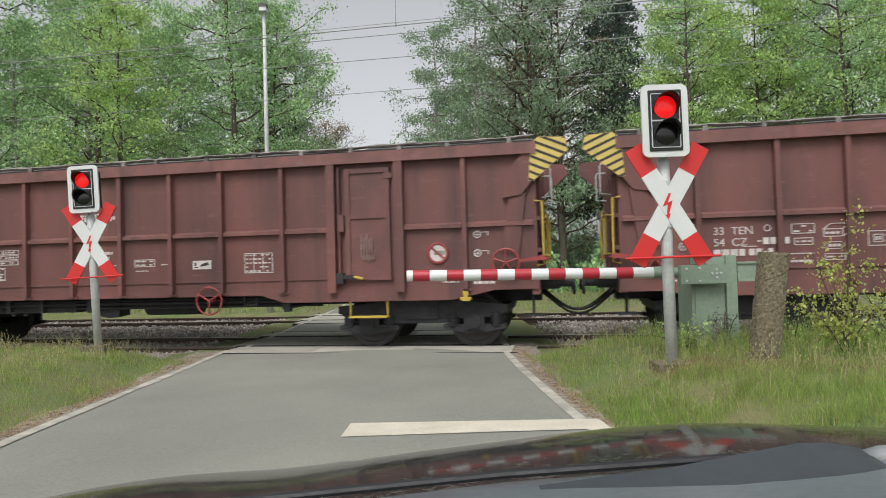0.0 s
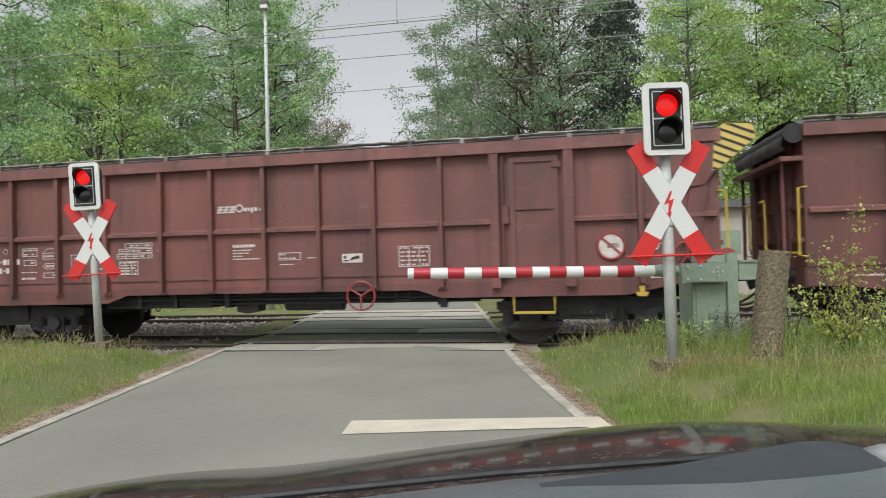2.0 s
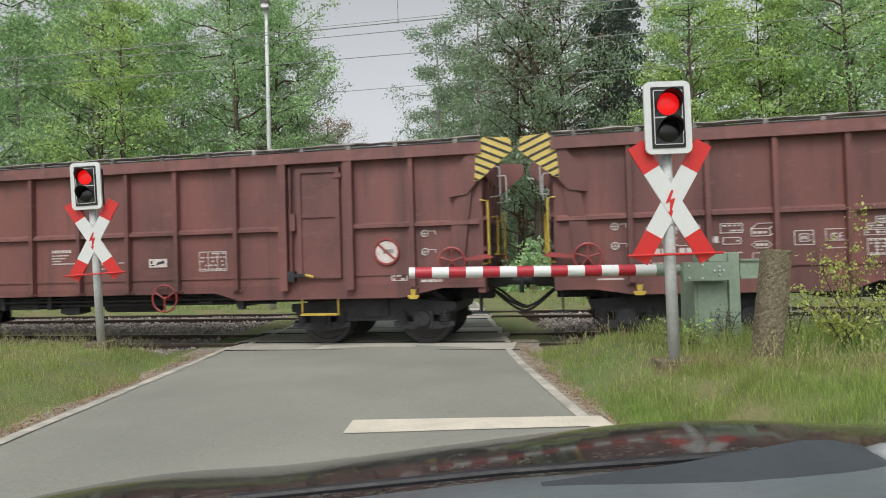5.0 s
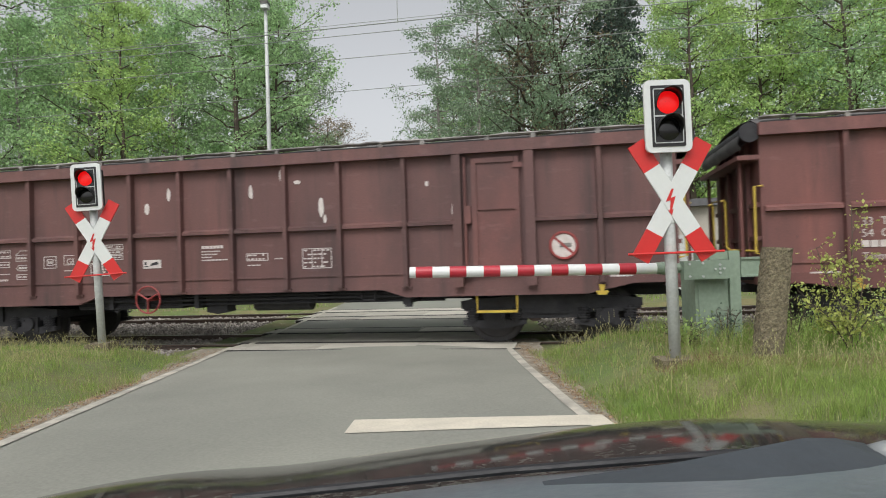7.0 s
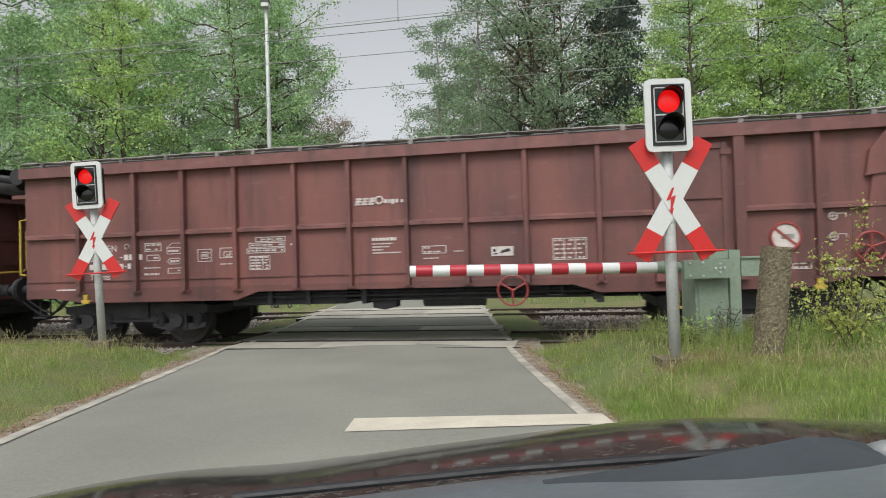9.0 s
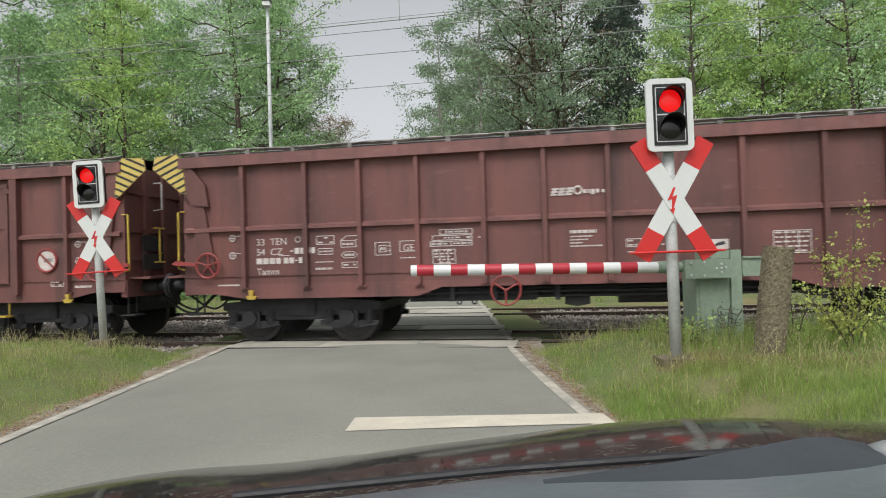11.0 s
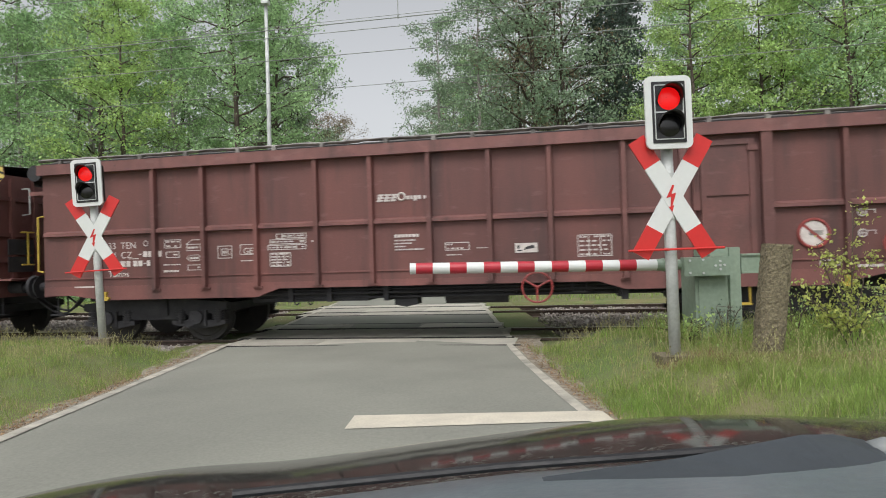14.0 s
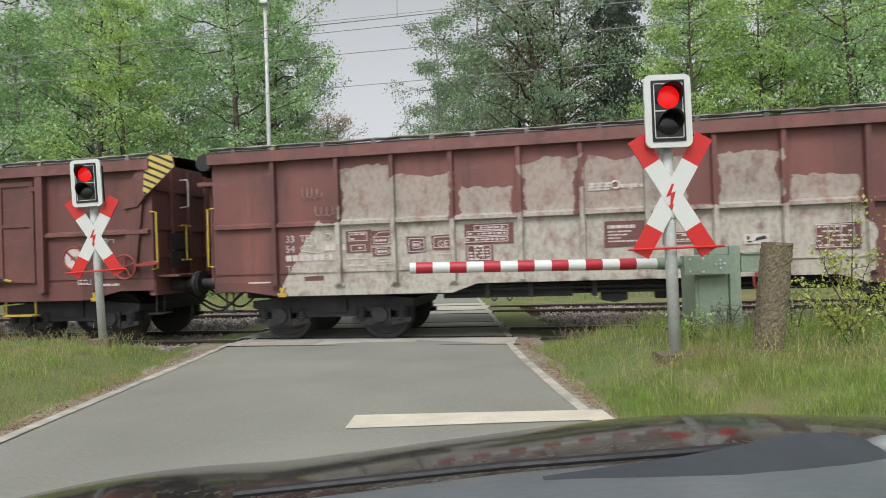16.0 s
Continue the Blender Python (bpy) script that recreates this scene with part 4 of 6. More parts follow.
def oxide_graffiti():
    """Oxide paint, rolled over in off-white below the mid rail and in blocks above it."""
    m = MATS["oxide"].copy()
    m.name = "oxide_graffiti"
    n, l = m.node_tree.nodes, m.node_tree.links
    b = n["Principled BSDF"]
    old = [k for k in l if k.to_socket == b.inputs["Base Color"]][0].from_socket
    tc = n.new("ShaderNodeTexCoord")
    sep = n.new("ShaderNodeSeparateXYZ")
    l.new(tc.outputs["Object"], sep.inputs[0])
    wob = n.new("ShaderNodeTexNoise")
    wob.inputs["Scale"].default_value = 2.2
    wob.inputs["Detail"].default_value = 6
    l.new(tc.outputs["Object"], wob.inputs["Vector"])

    def maths(op, a, c):
        k = n.new("ShaderNodeMath")
        k.operation = op
        for sock, v in zip(k.inputs, (a, c)):
            if isinstance(v, (int, float)):
                sock.default_value = v
            else:
                l.new(v, sock)
        return k.outputs[0]

    shake = maths("MULTIPLY", maths("SUBTRACT", wob.outputs["Fac"], 0.5), 0.55)
    x = maths("ADD", sep.outputs["X"], shake)
    z = maths("ADD", sep.outputs["Z"], maths("MULTIPLY", shake, 0.7))

    def inside(v, a, c):
        return maths("MULTIPLY", maths("GREATER_THAN", v, a), maths("LESS_THAN", v, c))

    lower = maths("MULTIPLY", inside(x, -6.05, 3.05), maths("LESS_THAN", z, 2.03))
    slant = maths("GREATER_THAN", maths("SUBTRACT", x, maths("MULTIPLY", z, 0.55)), -6.55)
    lower = maths("MULTIPLY", lower, slant)
    fac = lower
    for a, c, top in ((-4.92, -4.1, 2.93), (-4.1, -3.1, 2.74), (-2.98, -2.1, 2.48), (-1.92, -1.08, 2.86), (-0.98, -0.1, 2.84), (-0.1, 0.5, 2.80), (1.0, 1.85, 2.80), (1.97, 2.95, 2.40)):
        fac = maths("MAXIMUM", fac, maths("MULTIPLY", inside(x, a, c), inside(z, 2.0, top)))
    wear = n.new("ShaderNodeTexNoise")
    wear.inputs["Scale"].default_value = 3.5
    wear.inputs["Detail"].default_value = 8
    wear.inputs["Roughness"].default_value = 0.7
    drip = n.new("ShaderNodeMapping")
    drip.inputs["Scale"].default_value = (1.0, 1.0, 0.65)
    l.new(tc.outputs["Object"], drip.inputs["Vector"])
    l.new(drip.outputs[0], wear.inputs["Vector"])
    cover = n.new("ShaderNodeMapRange")
    cover.inputs["From Min"].default_value = 0.27
    cover.inputs["From Max"].default_value = 0.50
    l.new(wear.outputs["Fac"], cover.inputs["Value"])
    thin = n.new("ShaderNodeMapRange")
    thin.inputs["From Min"].default_value = 1.9
    thin.inputs["From Max"].default_value = 2.2
    thin.inputs["To Min"].default_value = 0.95
    thin.inputs["To Max"].default_value = 0.62
    l.new(sep.outputs["Z"], thin.inputs["Value"])
    rub = n.new("ShaderNodeTexNoise")
    rub.inputs["Scale"].default_value = 17
    rub.inputs["Detail"].default_value = 6
    l.new(drip.outputs[0], rub.inputs["Vector"])
    worn = n.new("ShaderNodeMapRange")
    worn.inputs["From Min"].default_value = 0.40
    worn.inputs["From Max"].default_value = 0.54
    worn.inputs["To Min"].default_value = 0.74
    l.new(rub.outputs["Fac"], worn.inputs["Value"])
    fac = maths("MULTIPLY", maths("MULTIPLY", maths("MULTIPLY", fac, cover.outputs[0]), thin.outputs[0]), worn.outputs[0])
    mix = n.new("ShaderNodeMix")
    mix.data_type = "RGBA"
    l.new(fac, mix.inputs["Factor"])
    l.new(old, mix.inputs["A"])
    mix.inputs["B"].default_value = (0.44, 0.425, 0.375, 1)
    l.new(mix.outputs["Result"], b.inputs["Base Color"])
    MATS["oxide_graffiti"] = m


oxide_graffiti()


def side_marks(w, a_end, seed, logo, graffiti=False):
    """The painted marks on the side that faces the road."""
    if graffiti:
        # fields left bare round the marks
        for x0, x1, z0, z1 in ((-4.88, -4.45, 1.50, 1.88), (-4.43, -4.03, 1.62, 1.85), (-4.42, -4.06, 1.45, 1.58), (-3.84, -3.51, 1.47, 1.73), (-3.42, -3.06, 1.51, 1.74), (-2.88, -2.10, 1.57, 1.90), (-2.87, -2.42, 1.30, 1.57), (-0.70, -0.02, 1.46, 1.84), (0.16, 0.64, 1.47, 1.64), (2.28, 2.90, 1.31, 1.69), (-5.62, -5.28, 0.98, 1.14)):
            bm = bmesh.new()
            frayed = lambda: random.uniform(-0.015, 0.015)
            slab_xz(bm, [(x0 + frayed(), z0 + frayed()), (x1 + frayed(), z0 + frayed()), (x1 + frayed(), z1 + frayed()), (x0 + frayed(), z1 + frayed())], -SIDE - 0.0118, -SIDE - 0.0105)
            part("bare_field", bm, "oxide_door", w, "rust-red field left bare round the marks")
        bm = bmesh.new()
        for stroke in ([(3.22, 1.42), (3.30, 1.78), (3.40, 1.46)], [(3.24, 1.72), (3.52, 1.48)], [(3.50, 1.76), (3.28, 1.50)], [(3.46, 1.44), (3.54, 1.74), (3.64, 1.52)], [(3.20, 1.62), (3.66, 1.64)], [(3.24, 1.30), (3.34, 1.24), (3.42, 1.31), (3.56, 1.23), (3.62, 1.30)]):
            for (ax, az), (bx, bz) in zip(stroke, stroke[1:]):
                d = Vector((bx - ax, 0, bz - az)).normalized() * 0.010
                slab_xz(bm, [(ax - d.z, az + d.x), (ax + d.z, az - d.x), (bx + d.z, bz - d.x), (bx - d.z, bz + d.x)], -SIDE - 0.0135, -SIDE - 0.0120)
        part("sprayed_tag", bm, "stripe_yellow", w, "yellow sprayed scrawl")
    y = -SIDE - 0.0145
    dx = -0.03 if a_end > 0 else 0.0
    lettering("33  TEN", 0.165, -5.92 + dx, y, 1.72, "letter_white", w)
    lettering("54  CZ", 0.165, -5.92 + dx, y, 1.55, "letter_white", w)
    lettering("Tamns", 0.155, -5.92 + dx, y, 1.22, "letter_white", w)
    lettering("GE", 0.15, -3.33, y, 1.555, "letter_white", w)
    bm = bmesh.new()
    bars(bm, -5.92 + dx, 1.40, [(0, 0, 0.10, 0.10), (0.12, 0, 0.10, 0.10), (0.24, 0, 0.10, 0.10), (0.36, 0, 0.08, 0.10), (0.5, 0, 0.08, 0.10), (0.6, 0, 0.08, 0.10), (0.70, 0.04, 0.05, 0.02), (0.77, 0, 0.06, 0.10)])
    bars(bm, -5.30 + dx, 1.56, [(0, 0.04, 0.05, 0.02), (0.08, 0, 0.08, 0.10), (0.18, 0, 0.08, 0.10), (0.28, 0, 0.08, 0.10), (0.38, 0, 0.06, 0.10), (-0.21, -0.03, 0.2, 0.012)])
    ring_xz(bm, -5.16 + dx, -SIDE - 0.016, 1.80, 0.045, 0.007, 16, 4)
    bars(bm, -6.65, 1.04, [(0, 0, 0.40, 0.025)])
    part("number_mark", bm, "letter_white", w, "white painted number in blocks")["kind"] = "stuff"
    def block(name, x, z, wide, high, n, k, cells=0):
        bm = bmesh.new()
        paint_block(bm, x, z, wide, high, n, seed + k)
        for c in range(1, cells):
            bars(bm, x + wide * c / cells, z, [(-0.006, 0, 0.012, high)])
        part(name, bm, "letter_white", w)["kind"] = "stuff"

    def lines(name, x, z, rows):
        bm = bmesh.new()
        rng = random.Random(seed + int(x * 10))
        for ox, oz, wide, high in rows:
            at = 0.0
            while at < wide - 0.02:
                step = min(rng.uniform(0.03, 0.10), wide - at)
                bars(bm, x, z, [(ox + at, oz, step - 0.012, high)])
                at += step
        part(name, bm, "letter_white", w)["kind"] = "stuff"

    block("data_panel", -4.83, 1.70, 0.32, 0.15, 2, 0)
    block("data_panel", -4.80, 1.53, 0.26, 0.11, 1, 1)
    lines("caption", -4.85, 1.40, [(0, 0, 0.33, 0.018), (0, -0.12, 0.30, 0.035)])
    # outline of a box body, seen from a corner, and an oval below it
    bm = bmesh.new()
    frame_bars(bm, -4.40, 1.64, 0.27, 0.12)
    bars(bm, -4.37, 1.68, [(0, 0, 0.05, 0.035), (0.065, 0, 0.06, 0.035), (0.14, 0, 0.05, 0.035)])
    for p, q in (((-4.40, 1.755), (-4.30, 1.83)), ((-4.14, 1.755), (-4.04, 1.83)), ((-4.14, 1.645), (-4.04, 1.72)), ((-4.30, 1.83), (-4.04, 1.83)), ((-4.045, 1.72), (-4.045, 1.83))):
        rod(bm, (p[0], y, p[1]), (q[0], y, q[1]), 0.007, 4)
    part("volume_mark", bm, "letter_white", w, "white outline of a box with small print")["kind"] = "stuff"
    bm = bmesh.new()
    oval = [(-4.395, 1.515), (-4.34, 1.565), (-4.17, 1.565), (-4.115, 1.515), (-4.17, 1.465), (-4.34, 1.465)]
    for p, q in zip(oval, oval[1:] + oval[:1]):
        rod(bm, (p[0], y, p[1]), (q[0], y, q[1]), 0.006, 4)
    bars(bm, -4.34, 1.495, [(0, 0, 0.05, 0.04), (0.065, 0, 0.04, 0.04), (0.12, 0, 0.05, 0.04)])
    part("volume_mark", bm, "letter_white", w, "white six-sided outline with small print")["kind"] = "stuff"
    block("data_panel", -4.39, 1.30, 0.28, 0.10, 1, 2)
    bm = bmesh.new()
    frame_bars(bm, -3.81, 1.49, 0.27, 0.22)
    frame_bars(bm, -3.74, 1.54, 0.13, 0.12)
    bars(bm, -3.715, 1.575, [(0, 0, 0.03, 0.05), (0.045, 0, 0.03, 0.05), (0.12, -0.02, 0.035, 0.012), (0.12, 0.06, 0.035, 0.012)])
    part("gauge_mark", bm, "letter_white", w)["kind"] = "stuff"
    bm = bmesh.new()
    frame_bars(bm, -3.39, 1.54, 0.29, 0.18)
    part("gauge_frame", bm, "letter_white", w)
    lines("caption", -3.38, 1.43, [(0, 0, 0.28, 0.018)])
    block("data_panel", -2.72, 1.795, 0.55, 0.085, 1, 3, 5)
    block("data_panel", -2.84, 1.70, 0.66, 0.085, 1, 4)
    block("data_panel", -2.88, 1.605, 0.70, 0.085, 1, 9, 4)
    for k in range(2):
        bm = bmesh.new()
        bars(bm, -2.08 + 0.08 * k, 1.72, [(0, 0, 0.028, 0.03)])
        part("dot", bm, "letter_white", w)
    block("data_panel", -2.84, 1.32, 0.38, 0.24, 5, 5, 3)
    lines("notice", -0.64, 1.74, [(0, 0, 0.42, 0.05), (0, -0.06, 0.36, 0.022), (0, -0.11, 0.30, 0.022), (0, -0.16, 0.20, 0.022), (0, -0.21, 0.5, 0.022)])
    block("notice", 0.20, 1.50, 0.40, 0.13, 2, 6)
    lines("caption", 0.22, 1.42, [(0, 0, 0.26, 0.016), (0.50, 0.10, 0.22, 0.018)])
    block("data_panel", 1.22 if logo == 0 and a_end < 0 else 2.30, 1.34, 0.52, 0.34, 5, 7, 3)
    lines("caption", 6.25, 1.07, [(0, 0, 0.36, 0.04)])
    block("notice", 5.75, 1.10, 0.27, 0.11, 2, 8)
    shift = 3.11 if logo == 0 and a_end < 0 else 0.0
    bm = bmesh.new()
    box(bm, 1.33 - shift, 1.68 - shift, y, y + 0.003, 1.43, 1.58)
    sticker = part("placard", bm, "letter_white", w, "small white placard")
    bm = bmesh.new()
    slab_xz(bm, [(1.46 - shift, 1.47), (1.64 - shift, 1.50), (1.62 - shift, 1.55), (1.50 - shift, 1.52)], y - 0.005, y - 0.003)
    bars(bm, 1.36 - shift, 1.455, [(0, 0, 0.08, 0.02), (0.0, 0.04, 0.04, 0.05)], y - 0.004)
    part("placard_print", bm, "grime", sticker)
    # round prohibition sign
    bm = bmesh.new()
    big = 0.155 if logo == 3 or graffiti else 0.205
    sx = 5.68 if a_end > 0 else 5.56
    disc_xz(bm, sx, y - 0.006, 1.58, big, 0.008)
    disc = part("round_sign", bm, "letter_white", w, "round white sign with a red ring")
    bm = bmesh.new()
    ring_xz(bm, sx, y - 0.008, 1.58, big, 0.022, 32, 6)
    box(bm, -big, big, -0.002, 0.002, -0.02, 0.02, pose(sx, y - 0.009, 1.58, 0, 42, 0))
    part("red_ring", bm, "hand_red", disc, "red ring and bar")
    bm = bmesh.new()
    box(bm, sx - 0.06, sx + 0.12, y - 0.0075, y - 0.0062, 1.55, 1.62)
    part("sign_print", bm, "tarp_pale", disc, "small grey pictogram")
    for cx in (6.33 if a_end > 0 else -6.36,):
        bm = bmesh.new()
        for z in (1.86, 1.56):
            ring_xz(bm, cx, y, z, 0.055, 0.009, 16, 4)
            bars(bm, cx, z, [(-0.05, -0.006, 0.1, 0.012), (-0.006, -0.05, 0.012, 0.1), (0.06, 0.03, 0.12, 0.012), (0.165, -0.02, 0.012, 0.05)])
        part("brake_mark", bm, "letter_white", w, "white painted brake symbols")["kind"] = "stuff"
    if logo in (1, 3):
        bm = bmesh.new()
        for k in range(3):
            x0 = -0.93 + k * 0.115
            for dz in (0.0, 0.045, 0.09):
                slab_xz(bm, [(x0 + dz * 0.3, 2.34 + dz), (x0 + 0.10 + dz * 0.3, 2.34 + dz), (x0 + 0.11 + dz * 0.3, 2.37 + dz), (x0 + 0.01 + dz * 0.3, 2.37 + dz)], y, y + 0.003)
            slab_xz(bm, [(x0 + 0.02, 2.36), (x0 + 0.06, 2.36), (x0 + 0.10, 2.44), (x0 + 0.06, 2.44)], y, y + 0.003)
        ring_xz(bm, -0.50, y, 2.41, 0.058, 0.017, 16, 4)
        bars(bm, -0.42, 2.36, [(0, 0, 0.055, 0.06), (0.07, 0, 0.035, 0.06), (0.12, -0.025, 0.055, 0.085), (0.19, 0, 0.055, 0.06), (0.285, 0, 0.045, 0.05), (0.345, 0, 0.012, 0.014), (0.37, 0, 0.03, 0.05)])
        part("operator_mark", bm, "letter_white", w, "white painted operator emblem")["kind"] = "stuff"


GROUP = "wagons of the passing freight train"
LABEL = {1: "rust-red covered bogie wagon, striped platform end leading", -1: "rust-red covered bogie wagon, striped platform end trailing"}
SMEARS = [(0.31, 2.56, 0.035, 0.24), (0.87, 2.84, 0.03, 0.20), (1.16, 2.77, 0.06, 0.07), (1.58, 2.20, 0.045, 0.34), (1.64, 2.10, 0.03, 0.14), (-1.68, 2.38, 0.045, 0.20), (-1.25, 2.60, 0.035, 0.22), (3.83, 2.10, 0.03, 0.26), (3.40, 2.62, 0.03, 0.09)]


def scrawl(w, x, z, wide, high, turns, seed, mat, label):
    """Looping sprayed or chalked lines, not readable, on the side that faces the road."""
    rng = random.Random(seed)
    bm = bmesh.new()
    pts = []
    for i in range(turns * 9 + 1):
        a = i * 0.698
        pts.append((x + wide * i / (turns * 9) + 0.35 * wide / turns * math.cos(a), -SIDE - 0.068 if mat == "chalk" else -SIDE - 0.004, z + high * (0.5 + 0.5 * math.sin(a) * rng.uniform(0.6, 1.0))))
    pipe(bm, pts, 0.006, 4)
    part("scrawl", bm, mat, w, label)


def paint_smears(w):
    """White drips of old paint on the upper panels."""
    for k, (x, z, wd, h) in enumerate(SMEARS):
        bm = bmesh.new()
        rim = [(x + wd * math.cos(a) * (1 + 0.5 * noise.noise(Vector((k, a, 0)))), z + h / 2 + h / 2 * math.sin(a) * (1 + 0.3 * noise.noise(Vector((k, a, 5))))) for a in [6.28318 * i / 14 for i in range(14)]]
        slab_xz(bm, rim, -SIDE - 0.014, -SIDE - 0.011)
        part("paint_smear", bm, "letter_white", w, "white smear of old paint")


PLAN = [(-1, 1), (1, 3), (1, 1), (-1, 2), (1, 0), (-1, 0), (1, 1), (-1, 1), (1, 0), (1, 1), (1, 1), (1, 1)]
WAGONS = []
MASTER = {}
for k, (a_end, logo) in enumerate(PLAN):
    if k == 10:
        w = wagon(1, True)
        side_marks(w, 1, 5, True, True)
        scrawl(w, -5.62, 2.42, 0.34, 0.22, 4, 61, "chalk", "pale sprayed scrawl")
        scrawl(w, -5.40, 2.12, 0.40, 0.20, 4, 62, "chalk", "pale sprayed scrawl")
        tagged(w, "rust-red bogie wagon partly rolled over with off-white paint", "freight wagon", GROUP)
    elif (a_end, logo) not in MASTER:
        w = wagon(a_end, False, "oxide_dull" if logo == 0 and a_end < 0 else "oxide")
        side_marks(w, a_end, 20 + k, logo)
        tagged(w, LABEL[a_end], "freight wagon", GROUP)
        MASTER[a_end, logo] = w
        if k == 5:
            paint_smears(w)
        if k == 1:
            scrawl(w, 4.40, 1.42, 0.22, 0.52, 5, 63, "chalk", "chalked loops on the door")
    else:
        w = copy_thing(MASTER[a_end, logo], Matrix())
    WAGONS.append(w)

# ---- crossing signals ----
def rounded(w, h, r, n=6):
    pts = []
    for cx, cz, a0 in ((w / 2 - r, h / 2 - r, 0), (-w / 2 + r, h / 2 - r, 90), (-w / 2 + r, -h / 2 + r, 180), (w / 2 - r, -h / 2 + r, 270)):
        pts += [(cx + r * math.cos(radians(a0 + 90 * k / n)), cz + r * math.sin(radians(a0 + 90 * k / n))) for k in range(n + 1)]
    return pts


def crossing_signal(x, y, base, lean, label):
    """A light signal over a St Andrew's cross on a steel post; the origin is at the post's foot."""
    th = tagged(new("crossing_signal"), label, "crossing signal", "signals of the level crossing")
    th.matrix_basis = pose(x, y, base, 0, lean, 0)
    bm = bmesh.new()
    rod(bm, (0, 0.06, -0.25), (0, 0.06, 2.45), 0.054, 20)
    part("post", bm, "galvanised", th, "galvanised steel post", True)
    bm = bmesh.new()
    box(bm, -0.17, 0.17, -0.10, 0.20, -0.22, -0.025)
    part("footing", bevelled(bm, 0.02), "old_concrete", th, "small concrete footing")
    for s in (-1, 1):
        m = pose(0.015, 0.0 if s < 0 else 0.004, 1.43, 0, 30.6 * s, 0)
        bm = bmesh.new()
        box(bm, -0.083, 0.083, -0.012, 0.012 - 0.004, -0.345, 0.345, m)
        part("cross_arm", bm, "sign_white", th, "white enamelled cross arm")
        for e in (-1, 1):
            bm = bmesh.new()
            box(bm, -0.083, 0.083, -0.012, 0.008, *sorted((e * 0.345, e * 0.622)), m)
            part("arm_end", bm, "sign_red", th, "red arm end")
    bm = bmesh.new()
    slab_xz(bm, [(0.012, 1.535), (-0.048, 1.415), (-0.002, 1.43), (-0.012, 1.335), (-0.030, 1.34), (0.003, 1.29), (0.022, 1.35), (0.007, 1.345), (0.045, 1.465), (0.0, 1.45), (0.032, 1.535)], -0.0165, -0.0135)
    part("lightning_mark", bm, "sign_red", th, "red lightning arrow")
    bm = bmesh.new()
    rod(bm, (-0.42, -0.035, 0.945), (0.46, -0.035, 0.945), 0.011, 10)
    rod(bm, (-0.06, -0.035, 0.945), (-0.06, 0.06, 0.945), 0.012, 8)
    rod(bm, (0.06, -0.035, 0.945), (0.06, 0.06, 0.945), 0.012, 8)
    part("guard_bar", bm, "sign_red", th, "thin red guard bar")
    bm = bmesh.new()
    for z in (1.25, 1.62):
        rod(bm, (0, 0.06, z - 0.03), (0, 0.06, z + 0.03), 0.064, 18)
        box(bm, -0.10, 0.10, 0.008, 0.03, z - 0.02, z + 0.02)
    part("clamp", bm, "galvanised", th)
    # signal head: white-rimmed board, black field, hooded lenses
    c, h0 = 2.195, -0.012
    bm = bmesh.new()
    slab_xz(bm, [(px + h0, pz + c) for px, pz in rounded(0.425, 0.665, 0.06)], -0.075, -0.045)
    board = part("signal_board", bm, "sign_white", th, "white-rimmed signal board with rounded corners")
    bm = bmesh.new()
    slab_xz(bm, [(px + h0, pz + c) for px, pz in rounded(0.305, 0.56, 0.008)], -0.082, -0.076)
    box(bm, h0 - 0.145, h0 + 0.145, -0.04, 0.14, c - 0.26, c + 0.26)
    part("signal_field", bm, "signal_black", board, "black signal field and housing")
    bm = bmesh.new()
    w, h = 0.25, 0.485
    for x0, x1, z0, z1 in ((-w / 2, w / 2, h / 2, h / 2 + 0.008), (-w / 2, w / 2, -h / 2 - 0.008, -h / 2), (-w / 2 - 0.008, -w / 2, -h / 2, h / 2), (w / 2, w / 2 + 0.008, -h / 2, h / 2), (-w / 2, w / 2, -0.006, 0.006)):
        box(bm, x0 + h0, x1 + h0, -0.092, -0.083, z0 + c, z1 + c)
    part("seam", bm, "galvanised", board, "thin grey frame round the lenses")
    for z, mat in ((c + 0.122, "red_lamp"), (c - 0.122, "lens_dark")):
        bm = bmesh.new()
        rows = []
        for i in range(5):
            a = i / 4 * 1.2
            rows.append([bm.verts.new((h0 + 0.104 * math.sin(a) / math.sin(1.2) * math.cos(k * 0.2244), -0.084 - 0.03 * (math.cos(a) - math.cos(1.2)), z + 0.104 * math.sin(a) / math.sin(1.2) * math.sin(k * 0.2244))) for k in range(28)] if i else [bm.verts.new((h0, -0.103, z))])
        for k in range(28):
            bm.faces.new((rows[0][0], rows[1][k], rows[1][(k + 1) % 28]))
            for i in range(1, 4):
                bm.faces.new((rows[i][k], rows[i + 1][k], rows[i + 1][(k + 1) % 28], rows[i][(k + 1) % 28]))
        part("lens", bm, mat, board, "lit red lens" if mat == "red_lamp" else "unlit dark lens", True)
        bm = bmesh.new()
        ring = []
        for k in range(25):
            a = radians(-28 + 236 * k / 24)
            reach = 0.15 * max(0.15, math.sin((a + 0.5) / 4.12 * math.pi))
            ring.append([bm.verts.new((h0 + r * math.cos(a), yy, z + r * math.sin(a))) for r, yy in ((0.112, -0.083), (0.112, -0.083 - reach), (0.118, -0.083 - reach), (0.118, -0.083))])
        for a, b in zip(ring, ring[1:]):
            for i in range(4):
                bm.faces.new((a[i], a[(i + 1) % 4], b[(i + 1) % 4], b[i]))
        part("hood", bm, "signal_black", board, "black lens hood", True)
    return th


